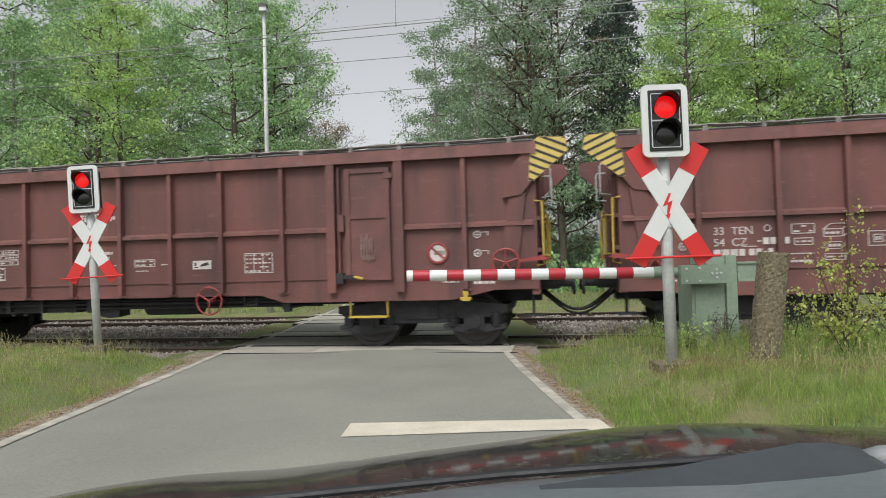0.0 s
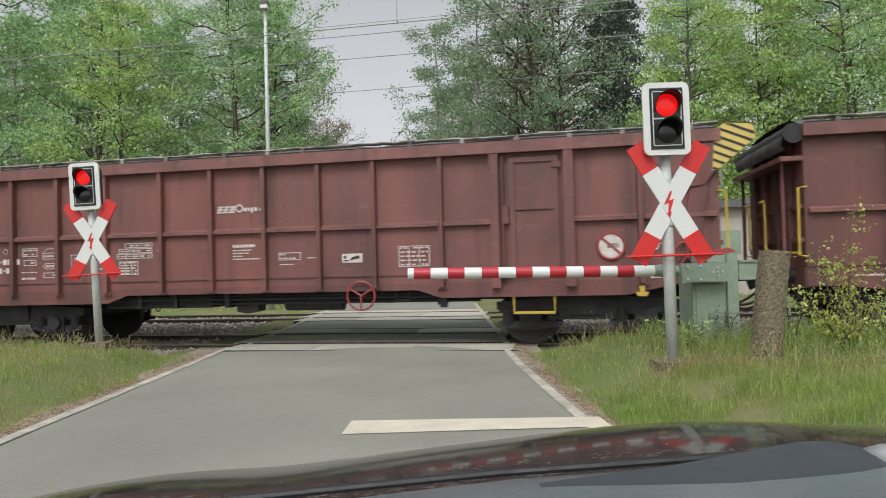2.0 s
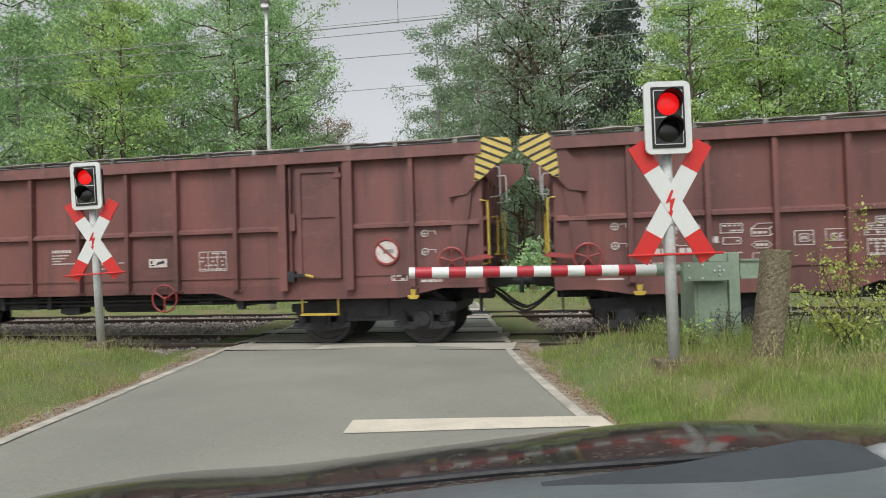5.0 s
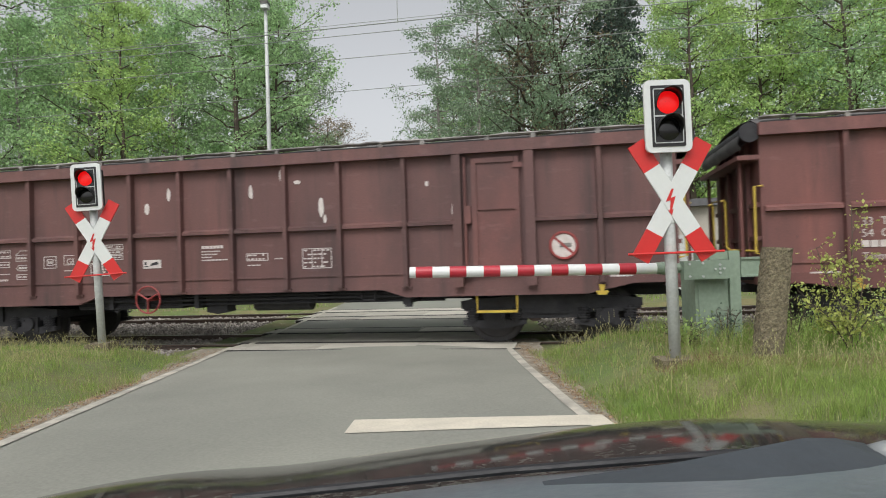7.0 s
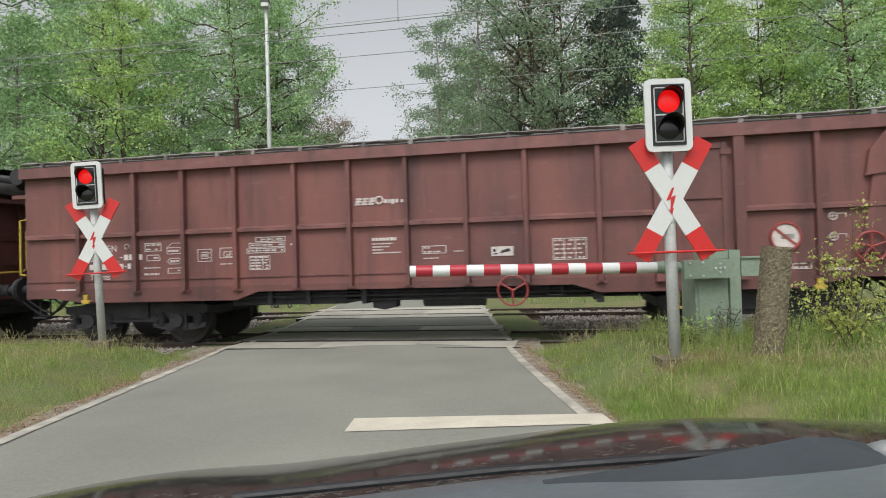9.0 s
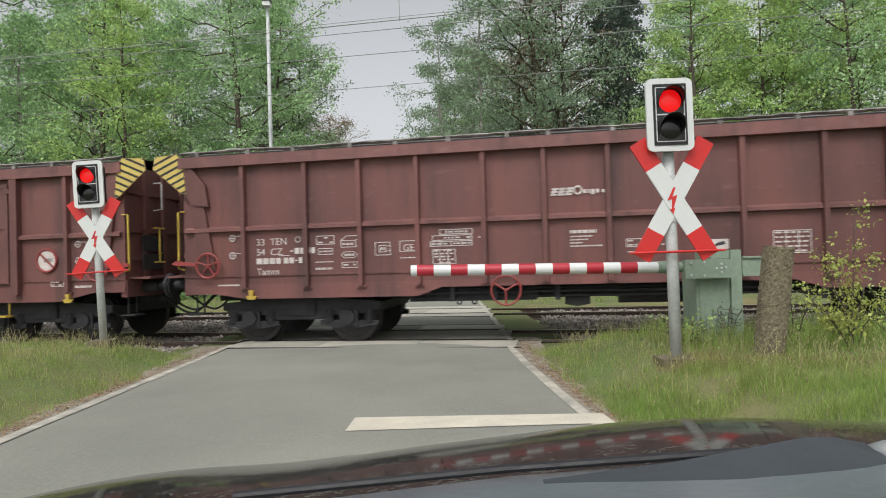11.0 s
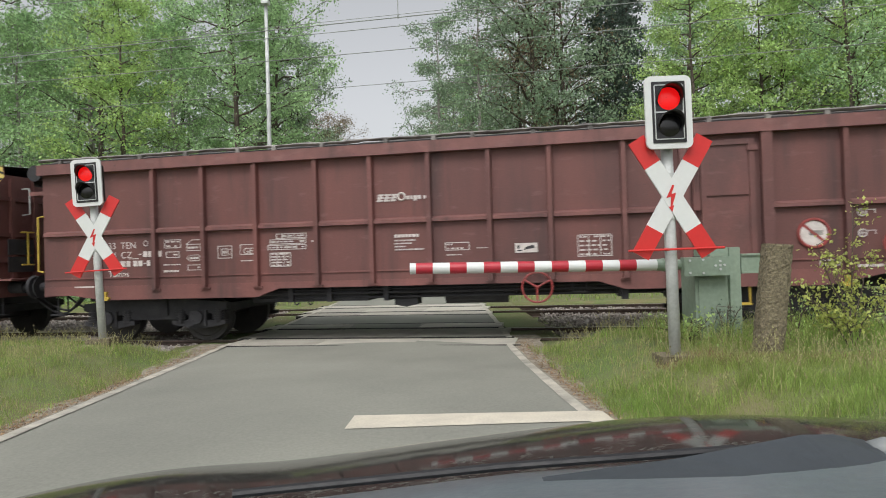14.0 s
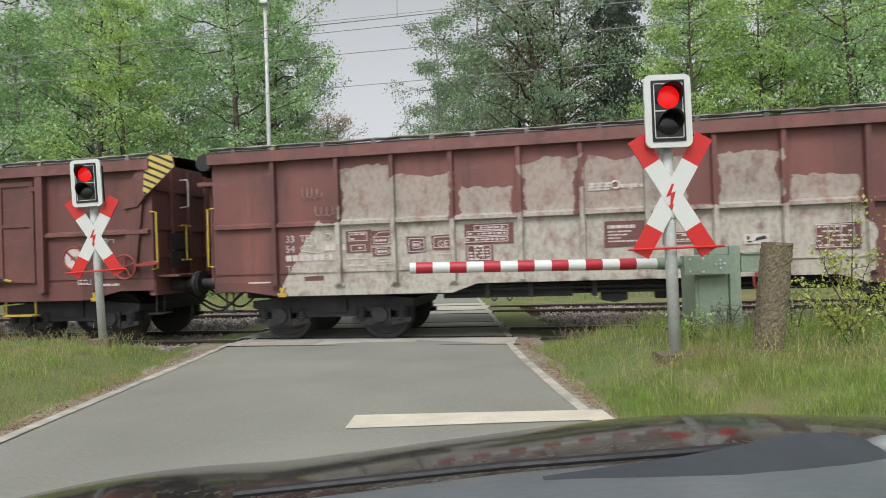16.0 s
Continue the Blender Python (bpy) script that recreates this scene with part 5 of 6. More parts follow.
crossing_signal(2.118, 5.98, 0.46, -0.45, "red light signal above a red and white crossbuck, in rough grass")
crossing_signal(-4.918, 9.25, 0.412, -2.4, "red light signal above a red and white crossbuck, beside the road")

# ---- barrier ----
barrier = tagged(new("barrier"), "closed red and white boom barrier on a green drive cabinet", "barrier")
bm = bmesh.new()
L0, L1 = Vector((-0.368, 7.0, 1.284)), Vector((2.28, 7.0, 1.244))
rod(bm, L0, L1, 0.060, 24)
boom = part("boom", bm, "sign_white", barrier, "white round boom", False)
way = (L1 - L0).normalized()
for k in range(7):
    bm = bmesh.new()
    a = 0.066 + k * 0.3635
    rod(bm, L0 + way * a, L0 + way * (a + 0.180), 0.0613, 24)
    part("red_band", bm, "band_red", boom, "red band")
bm = bmesh.new()
rod(bm, L1, L1 + way * 0.14, 0.064, 20)
rod(bm, L1 + way * 0.14, L1 + way * 0.30, 0.054, 20)
rod(bm, L1 + way * 0.06, L1 + way * 0.09, 0.070, 20)
part("boom_socket", bm, "green_paint", barrier, "green-grey boom socket")
bm = bmesh.new()
box(bm, 2.54, 3.03, 6.88, 6.99, 1.115, 1.315)
bracket = part("bracket", bevelled(bm, 0.008), "green_paint", barrier, "green bolted bracket plate")
for x, z in ((2.60, 1.28), (2.60, 1.15), (2.74, 1.285), (2.74, 1.145), (2.87, 1.22), (2.92, 1.265), (2.92, 1.18), (2.965, 1.225), (2.92, 1.222)):
    bm = bmesh.new()
    rod(bm, (x, 6.88, z), (x, 6.866, z), 0.013, 6)
    part("bolt", bm, "galvanised", bracket)
bm = bmesh.new()
box(bm, 2.70, 3.06, 7.02, 7.42, 0.22, 1.13)
part("cabinet", bevelled(bm, 0.012), "green_paint", barrier, "sage-green steel drive cabinet")
bm = bmesh.new()
box(bm, 2.735, 3.045, 7.005, 7.018, 0.38, 1.07)
part("cabinet_door", bevelled(bm, 0.005), "green_paint", barrier, "flush cabinet door")
bm = bmesh.new()
box(bm, 3.06, 3.175, 6.97, 7.44, 0.22, 1.405)
box(bm, 2.86, 3.175, 7.0, 7.44, 1.318, 1.41)
part("side_column", bevelled(bm, 0.01), "green_paint", barrier, "green side column")
bm = bmesh.new()
box(bm, 3.18, 3.60, 6.96, 7.06, 1.14, 1.32)
box(bm, 3.18, 3.60, 6.94, 7.08, 1.315, 1.335)
box(bm, 3.18, 3.60, 6.94, 7.08, 1.125, 1.145)
part("counter_arm", bm, "green_paint", barrier, "green counterweight arm")
bm = bmesh.new()
box(bm, 2.62, 3.26, 6.92, 7.52, 0.10, 0.30)
part("plinth", bevelled(bm, 0.02), "old_concrete", barrier, "concrete plinth")

# ---- the leaning rough post ----
bm = bmesh.new()
rows = []
rng = random.Random(3)
for i in range(60):
    z = 0.15 + 1.27 * i / 59
    f = (z - 0.4) / 1.02
    cx = 2.877 + 0.131 * f
    row = []
    for k in range(28):
        a = k * 6.28318 / 28
        r = 0.118 * (abs(math.cos(a)) ** 3 + abs(math.sin(a)) ** 3) ** (-1 / 3)
        r += 0.006 * noise.noise(Vector((math.cos(a) * 5, math.sin(a) * 5, z * 7))) + 0.010 * noise.noise(Vector((math.cos(a) * 16, math.sin(a) * 20, z * 34)))
        row.append(bm.verts.new((cx + r * math.cos(a), 5.86 + r * math.sin(a), z - 0.012 * f * math.cos(a))))
    rows.append(row)
for a, b in zip(rows, rows[1:]):
    for k in range(28):
        bm.faces.new((a[k], a[(k + 1) % 28], b[(k + 1) % 28], b[k]))
bm.faces.new(rows[-1])
tagged(part("weathered_post", bm, "old_concrete"), "leaning rough grey-brown weathered post in the grass", "post")

# ---- street lamp and hut beyond the tracks ----
lamp = tagged(new("street_lamp"), "tall slim galvanised street lamp beyond the tracks", "street lamp")
lamp.matrix_basis = pose(-5.79, 22.0, -0.1)
bm = bmesh.new()
pipe(bm, [(0, 0, 0), (0, 0, 2.0), (0, 0, 6.0), (0, 0, 10.37)], 0.10, 14, 0.055)
part("pole", bm, "galvanised", lamp, "tapered steel pole", True)
bm = bmesh.new()
box(bm, -0.13, 0.13, -0.22, 0.10, 10.39, 10.49)
head = part("lamp_head", bevelled(bm, 0.03), "tarp", lamp, "dark grey lamp head")
bm = bmesh.new()
box(bm, -0.12, 0.12, -0.20, 0.08, 10.25, 10.393)
part("diffuser", bevelled(bm, 0.02), "sign_white", head, "pale lamp glass")

hut = tagged(new("trackside_hut"), "small cream trackside hut with a flat grey roof", "hut")
hut.matrix_basis = pose(6.25, 23.6, -0.05, 0, 0, -8)
for name, dims in (("wall", (0, 5.2, 0, 0.2, 0, 3.1)), ("wall", (0, 5.2, 2.8, 3.0, 0, 3.1)), ("wall", (0, 0.2, 0.2, 2.8, 0, 3.1)), ("wall", (5.0, 5.2, 0.2, 2.8, 0, 3.1))):
    bm = bmesh.new()
    box(bm, *dims)
    part(name, bm, "hut_wall", hut)
bm = bmesh.new()
box(bm, -0.2, 5.4, -0.3, 3.2, 3.1, 3.36)
part("roof", bevelled(bm, 0.02), "hut_roof", hut, "flat grey roof with a deep edge")
bm = bmesh.new()
box(bm, 2.0, 2.9, -0.04, -0.003, 0.1, 2.1)
part("door", bevelled(bm, 0.01), "galvanised", hut, "grey steel door")
for x in (0.6, 3.6):
    bm = bmesh.new()
    box(bm, x, x + 0.8, -0.03, -0.003, 1.5, 2.3)
    part("shutter", bevelled(bm, 0.01), "green_paint", hut)

# ---- trees ----
def leaf_cloud(points, count, spread, size, seed, drop=0.0):
    """Many small folded leaves round a set of points: vertices and faces."""
    rng = np.random.RandomState(seed)
    pts = np.array(points)[rng.randint(len(points), size=count)]
    c = pts + rng.normal(0, spread, (count, 3)) * np.array([1, 1, 0.8])
    c[:, 2] -= drop * rng.rand(count)
    a = rng.normal(size=(count, 3))
    a /= np.linalg.norm(a, axis=1)[:, None]
    b = np.cross(a, rng.normal(size=(count, 3)))
    b /= np.linalg.norm(b, axis=1)[:, None]
    s = (size * (0.6 + 0.8 * rng.rand(count)))[:, None]
    fold = np.cross(a, b) * s * 0.25
    v = np.stack([c - a * s, c - b * s * 0.6 + fold, c + a * s, c + b * s * 0.6 + fold], 1).reshape(-1, 3)
    k = np.arange(count)[:, None] * 4
    f = np.concatenate([k + np.array([[0, 1, 2]]), k + np.array([[0, 2, 3]])], 1).reshape(-1, 3)
    return v, f


def mesh_object(name, v, f, mat, parent=None):
    me = bpy.data.meshes.new(name)
    me.vertices.add(len(v))
    me.vertices.foreach_set("co", np.asarray(v, dtype=np.float32).ravel())
    me.loops.add(len(f) * 3)
    me.loops.foreach_set("vertex_index", np.asarray(f, dtype=np.int32).ravel())
    me.polygons.add(len(f))
    me.polygons.foreach_set("loop_start", np.arange(0, len(f) * 3, 3, dtype=np.int32))
    me.update(calc_edges=True)
    me.materials.append(MATS[mat])
    ob = new(name, me)
    if parent is not None:
        ob.parent = parent
    return ob


def tree(height, width, leaves, seed, bark, leaf, base=0.25, size=0.13, droop=0.0, spread=0.42, lean=0.0, slender=0.0):
    rng = random.Random(seed)
    th = new("tree")
    bm = bmesh.new()
    trunk = []
    bx = by = 0.0
    for i in range(10):
        f = i / 9
        bx += rng.uniform(-0.12, 0.12) + lean * 0.1
        by += rng.uniform(-0.12, 0.12)
        trunk.append(Vector((bx, by, height * 0.96 * f)))
    r0 = 0.011 * height + 0.02
    pipe(bm, trunk, r0, 8, 0.02)
    tips = []
    for i in range(int(26 + height)):
        f = base + (0.97 - base) * (i + rng.random()) / (26 + height)
        k = min(8, int(f / 0.96 * 9))
        p = trunk[k].lerp(trunk[k + 1], min(1, f / 0.96 * 9 - k))
        g = (f - base) / (1 - base)
        reach = width * (0.35 + 0.65 * math.sin(math.pi * min(1, 0.18 + g * 0.86)) ** 0.8) * rng.uniform(0.55, 1.1) * (1 - slender * g)
        a = i * 2.4 + rng.uniform(-0.5, 0.5)
        rise = rng.uniform(0.15, 0.75) - droop
        limb = [p]
        for s in range(1, 6):
            q = p + Vector((math.cos(a), math.sin(a), rise)) * reach * s / 5 + Vector((rng.uniform(-1, 1), rng.uniform(-1, 1), rng.uniform(-1, 1))) * 0.13
            q.z -= droop * reach * (s / 5) ** 2 * 0.6
            limb.append(q)
        pipe(bm, limb, 0.012 + 0.016 * reach, 5, 0.008)
        for s in range(2, 6):
            tips.append(limb[s])
            for _ in range(2):
                b = a + rng.uniform(-1.3, 1.3)
                q = limb[s] + Vector((math.cos(b), math.sin(b), rng.uniform(-0.2, 0.7) - droop)) * reach * rng.uniform(0.15, 0.42)
                rod(bm, limb[s], q, 0.010, 4, 0.004)
                tips.append(q)
    part("trunk", bm, bark, th)
    # leaves gather in sprays; part of the twigs stays bare, so that the sky shows between
    keep = [q for q in tips if noise.noise(Vector((q.x * 0.55, q.y * 0.55, q.z * 0.55 + seed))) > -0.32 and rng.random() < 0.85]
    v, f = leaf_cloud(keep, leaves, spread, size, seed, droop)
    mesh_object("crown", v, f, leaf, th)
    return th


def pine(height, width, leaves, seed):
    rng = random.Random(seed)
    th = new("tree")
    bm = bmesh.new()
    rod(bm, (0, 0, 0), (0.1, 0, height), 0.17, 8, 0.02)
    tips = []
    for i in range(70):
        f = 0.22 + 0.77 * i / 70
        reach = width * (1.05 - f) * rng.uniform(0.7, 1.2)
        a = i * 2.4
        p = Vector((0.1 * f, 0, height * f))
        q = p + Vector((math.cos(a), math.sin(a), -0.12)) * reach
        rod(bm, p, q, 0.03, 4, 0.01)
        for s in (0.35, 0.55, 0.75, 0.9, 1.0):
            tips.append(p.lerp(q, s))
    part("trunk", bm, "bark", th)
    v, f = leaf_cloud(tips, leaves, 0.20, 0.10, seed, 0.15)
    mesh_object("crown", v, f, "leaf_deep", th)
    return th


KINDS = {
    "birch": (tree(17, 3.0, 12500, 11, "bark_birch", "leaf_mid", 0.22, 0.068, 0.18, 0.25), "slim birch with hanging mid-green leaves", "trees of the wood"),
    "fresh": (tree(16, 3.3, 14000, 12, "bark", "leaf_fresh", 0.15, 0.072, 0.0, 0.26), "leafy tree with fresh spring-green crown", "trees of the wood"),
    "oak": (tree(18, 3.8, 14500, 13, "bark", "leaf_mid", 0.18, 0.075, 0.0, 0.27), "broad leafy tree with a mid-green crown", "trees of the wood"),
    "bright": (tree(15.5, 3.2, 14500, 14, "bark", "leaf_bright", 0.06, 0.078, 0.0, 0.27), "young tree with yellow-green leaves", "trees of the wood"),
    "aspen": (tree(15, 2.6, 12000, 15, "bark_birch", "leaf_fresh", 0.12, 0.068, 0.05, 0.25), "slender tree with light green leaves and pale bark", "trees of the wood"),
    "twiggy": (tree(13, 3.0, 5000, 16, "bark", "leaf_tan", 0.12, 0.058, 0.0, 0.26), "half-bare twiggy tree with sparse young leaves", "trees of the wood"),
    "pine": (pine(22, 3.4, 8500, 17), "tall dark conifer standing in the wood", "trees of the wood"),
}
for th, label, group in KINDS.values():
    tagged(th, label, "tree", group)
FIRST = dict.fromkeys(KINDS, True)


def plant(kind, x, y, k=1.0, turn=0.0):
    th = KINDS[kind][0]
    m = pose(x, y, ground_height(x, y) - 0.05, 0, 0, turn) @ Matrix.Scale(k, 4)
    if FIRST[kind]:
        FIRST[kind] = False
        th.matrix_basis = m
    else:
        c = th.copy()
        scene.collection.objects.link(c)
        c.matrix_basis = m
        for o in th.children:
            d = o.copy()
            scene.collection.objects.link(d)
            d.parent = c


rng = random.Random(21)
# along the road beyond the crossing, on its left
for x, y, kind, k in ((-9.6, 31, "fresh", 1.05), (-8.7, 34, "fresh", 1.0), (-8.5, 39, "oak", 0.82), (-9.6, 37, "fresh", 1.0), (-9.0, 41, "twiggy", 0.85), (-9.6, 45, "twiggy", 0.92), (-8.7, 50, "twiggy", 1.0), (-9.0, 56, "twiggy", 1.05), (-10.6, 60, "fresh", 0.85), (-11.4, 68, "oak", 0.75), (-12.4, 78, "oak", 0.8), (-13.6, 90, "oak", 0.85)):
    plant(kind, x, y, k, rng.uniform(0, 360))
# on its right
for x, y, kind, k in ((5.4, 37, "oak", 1.2), (7.0, 36.5, "oak", 1.05), (2.3, 38, "birch", 1.05), (0.1, 40.5, "birch", 1.0), (1.9, 43, "aspen", 1.05), (1.2, 50, "oak", 0.82), (0.0, 58, "birch", 0.9), (-0.8, 68, "oak", 0.85), (-2.0, 80, "oak", 0.85), (4.8, 40, "twiggy", 1.35), (7.2, 38, "twiggy", 1.3), (6.0, 46, "birch", 1.1), (9.7, 38.5, "pine", 0.95), (3.6, 56, "oak", 1.0), (8.4, 52, "oak", 1.05), (11.2, 41, "pine", 1.0), (12.6, 43, "pine", 1.05), (14.9, 52, "pine", 1.15)):
    plant(kind, x, y, k, rng.uniform(0, 360))
# the wood on the left
for i in range(23):
    x = -12.0 - 2.05 * (i % 15) + rng.uniform(-0.8, 0.8)
    y = (29.5 if i < 15 else 37.5) + rng.uniform(-1.6, 2.4) + 0.10 * (-12 - x)
    plant(rng.choice(["birch", "fresh", "fresh", "aspen", "aspen", "bright"]), x, y, rng.uniform(0.88, 1.12), rng.uniform(0, 360))
# the wood on the right
for i in range(26):
    x = 13.2 + 2.1 * (i % 13) + rng.uniform(-0.8, 0.8)
    y = (31.0 if i < 13 else 38.0) + rng.uniform(-1.6, 2.2) - 0.1 * (x - 13)
    plant(rng.choice(["bright", "bright", "fresh", "bright", "fresh", "bright"]) if i < 13 else rng.choice(["fresh", "bright", "birch", "fresh"]), x, y, rng.uniform(0.92, 1.15), rng.uniform(0, 360))


def far_wood(spans, count, seed):
    """Dense woodland behind the first trees."""
    rng = np.random.RandomState(seed)
    pts = []
    for x0, x1, y0, y1, h in spans:
        n = int(count * (x1 - x0) / sum(s[1] - s[0] for s in spans))
        x, y = rng.uniform(x0, x1, n), rng.uniform(y0, y1, n)
        top = h * (0.72 + 0.28 * np.sin(x * 0.9) * np.cos(x * 0.37 + 1)) * (0.85 + 0.15 * rng.rand(n))
        pts.append(np.stack([x, y, top * rng.rand(n) ** 0.8], 1))
    v, f = leaf_cloud(np.concatenate(pts), sum(len(p) for p in pts), 0.3, 0.20, seed)
    return tagged(mesh_object("far_wood", v, f, "leaf_mid"), "dense green woodland behind the first trees", "woodland", kind="stuff")


far_wood([(-70, -13, 50, 66, 6.5), (-52, -10, 40, 50, 4), (4, 66, 55, 70, 11), (4, 52, 44, 54, 5)], 56000, 8)


def undergrowth(spans, count, seed):
    rng = np.random.RandomState(seed)
    pts = []
    for x0, x1, y0, y1, h in spans:
        n = int(count * (x1 - x0) / sum(s[1] - s[0] for s in spans))
        x = rng.uniform(x0, x1, n)
        y = rng.uniform(y0, y1, n)
        pts.append(np.stack([x, y, h * rng.rand(n) * (0.6 + 0.4 * np.sin(x * 1.7))], 1))
    v, f = leaf_cloud(np.concatenate(pts), sum(len(p) for p in pts), 0.12, 0.14, seed)
    return tagged(mesh_object("undergrowth", v, f, "leaf_fresh"), "low leafy undergrowth at the edge of the wood", "bushes", kind="stuff")


undergrowth([(-46, -9.5, 28, 33, 2.4), (2.5, 44, 29, 34, 2.4)], 26000, 9)

# ---- grass on the verges ----
def grass(name, zones, count, seed, mat, low, high, label, bare=-9.0, seeds=0.0):
    rng = np.random.RandomState(seed)
    verts, faces = [], []
    area = [(x1 - x0) * (y1 - y0) for x0, x1, y0, y1 in zones]
    for (x0, x1, y0, y1), ar in zip(zones, area):
        for _ in range(int(count * ar / sum(area))):
            x, y = rng.uniform(x0, x1), rng.uniform(y0, y1)
            u, v = track_uv(x, y)
            if y < 20:
                if left_edge(y) - 0.24 + 0.10 * noise.noise(Vector((0, y * 2, 4))) < x < right_edge(y) + 0.17 + 0.10 * noise.noise(Vector((9, y * 2.3, 4))):
                    continue
                if v > -1.35 + 0.3 * noise.noise(Vector((u, 0, 7))):
                    continue
            elif abs(x - road_centre(y)) < 2.8 or v < 9.0:
                continue
            tuft = noise.noise(Vector((x * 2.3, y * 2.3, 2))) + 0.6 * noise.noise(Vector((x * 6.5, y * 6.5, 5)))
            if tuft < bare - 0.35 * rng.rand():
                continue
            h = rng.uniform(low, high) * (0.85 + 0.55 * tuft)
            z = ground_height(x, y) - 0.02
            a = rng.uniform(0, 6.283)
            w = rng.uniform(0.0013, 0.0030) * (4.5 if y > 20 else 1) * min(1.15, 0.55 + 5 * h)
            bend = rng.uniform(0.1, 0.75) * h
            dx, dy = math.cos(a) * w, math.sin(a) * w
            b = rng.uniform(0, 6.283)
            ex, ey = math.cos(b) * bend, math.sin(b) * bend
            k = len(verts)
            if h < 0.09:
                verts += [(x - dx, y - dy, z), (x + dx, y + dy, z), (x + ex, y + ey, z + h)]
                faces += [(k, k + 1, k + 2)]
                continue
            verts += [(x - dx, y - dy, z), (x + dx, y + dy, z), (x + ex * 0.35 + dx * 0.8, y + ey * 0.35 + dy * 0.8, z + h * 0.6), (x + ex * 0.35 - dx * 0.8, y + ey * 0.35 - dy * 0.8, z + h * 0.6), (x + ex, y + ey, z + h)]
            faces += [(k, k + 1, k + 2), (k, k + 2, k + 3), (k + 3, k + 2, k + 4)]
            if seeds and rng.rand() < seeds:
                # a loose seed head along the tip of the stalk
                for q in range(5):
                    f = 0.70 + 0.075 * q
                    px, py, pz = x + ex * f * f, y + ey * f * f, z + h * f
                    g = rng.uniform(0, 6.283)
                    k = len(verts)
                    verts += [(px, py, pz), (px + 0.011 * math.cos(g), py + 0.011 * math.sin(g), pz + 0.012), (px + 0.004 * math.cos(g + 1.5), py + 0.004 * math.sin(g + 1.5), pz + 0.020)]
                    faces += [(k, k + 1, k + 2)]
    return tagged(mesh_object(name, verts, faces, mat), label, "grass", kind="stuff")


VERGES = [(-9.5, -3.3, 4.0, 12.4), (1.2, 7.5, 3.6, 10.2)]
grass("grass", VERGES, 260000, 31, "blade", 0.03, 0.115, "rough green verge grass", -0.95)
grass("dry_grass", VERGES, 42000, 32, "blade_dry", 0.04, 0.15, "straw-coloured withered grass", 0.10)
grass("seeding_grass", [(1.5, 7.2, 4.2, 9.2), (-9.5, -4.4, 7.0, 11.5)], 5000, 35, "blade_dry", 0.14, 0.30, "thin seeding grass stalks", -0.2, 0.9)
grass("near_grass", [(1.25, 4.2, 3.7, 5.6)], 26000, 37, "blade", 0.05, 0.13, "dense green grass at the road side")
grass("brown_thatch", [(2.2, 4.3, 5.25, 5.85), (1.9, 2.5, 5.6, 6.0)], 9000, 36, "litter", 0.03, 0.11, "brown withered thatch round the posts")
grass("tall_grass", [(2.3, 7.5, 5.9, 8.8), (2.3, 7.5, 6.1, 7.2)], 12000, 34, "blade", 0.12, 0.36, "taller green grass and herbs in the verge", -0.1)
grass("meadow_grass", [(-40, -4, 20, 29), (2, 40, 18, 29)], 14000, 33, "blade", 0.08, 0.25, "green meadow grass beyond the tracks")


def leaf_litter(count, seed):
    """Dead leaves and crumbs of earth between tarmac and grass."""
    rng = np.random.RandomState(seed)
    v, f = [], []
    for side, out in ((left_edge, -1), (right_edge, 1)):
        for _ in range(count):
            y = rng.uniform(3.6, 11.0)
            x = side(y) + out * (0.10 + abs(rng.normal(0.12, 0.08)))
            z = max(ground_height(x, y), road_height(y) - 0.02) + rng.uniform(0.004, 0.022)
            a, r = rng.uniform(0, 6.283), rng.uniform(0.006, 0.017)
            k = len(v)
            v += [(x + r * math.cos(a + q), y + r * math.sin(a + q), z + rng.uniform(-0.006, 0.008)) for q in (0, 2.2, 4.0)]
            f.append((k, k + 1, k + 2))
    tagged(mesh_object("leaf_litter", v, f, "litter"), "brown dead leaves along the tarmac edge", "leaf litter", kind="stuff")


leaf_litter(3200, 51)


# ---- sapling and weeds beside the leaning post ----
def bush(x, y, stems, leaves, seed, size, mat, label, spread=0.06):
    rng = random.Random(seed)
    th = tagged(new("sapling"), label, "sapling")
    z0 = ground_height(x, y) - 0.03
    th.matrix_basis = pose(x, y, z0)
    bm = bmesh.new()
    tips = []
    for tx, tz, lean_y in stems:
        pts = [Vector((tx * (f ** 1.3), lean_y * f, tz * f)) + Vector((rng.uniform(-1, 1), rng.uniform(-1, 1), 0)) * 0.02 * (0 < f < 1) for f in (0, 0.2, 0.4, 0.6, 0.8, 1.0)]
        pipe(bm, pts, 0.009, 6, 0.003)
        for k in range(2, 6):
            for _ in range(4):
                f = rng.random()
                p = pts[k - 1].lerp(pts[k], f)
                q = p + Vector((rng.uniform(-1, 1), rng.uniform(-1, 1), rng.uniform(0, 0.8))) * 0.13
                rod(bm, p, q, 0.003, 4, 0.0015)
                tips += [q, p.lerp(q, 0.6)]
    part("stem", bm, "bark", th)
    v, f = leaf_cloud(tips, leaves, spread, size, seed)
    mesh_object("foliage", v, f, mat, th)
    return th


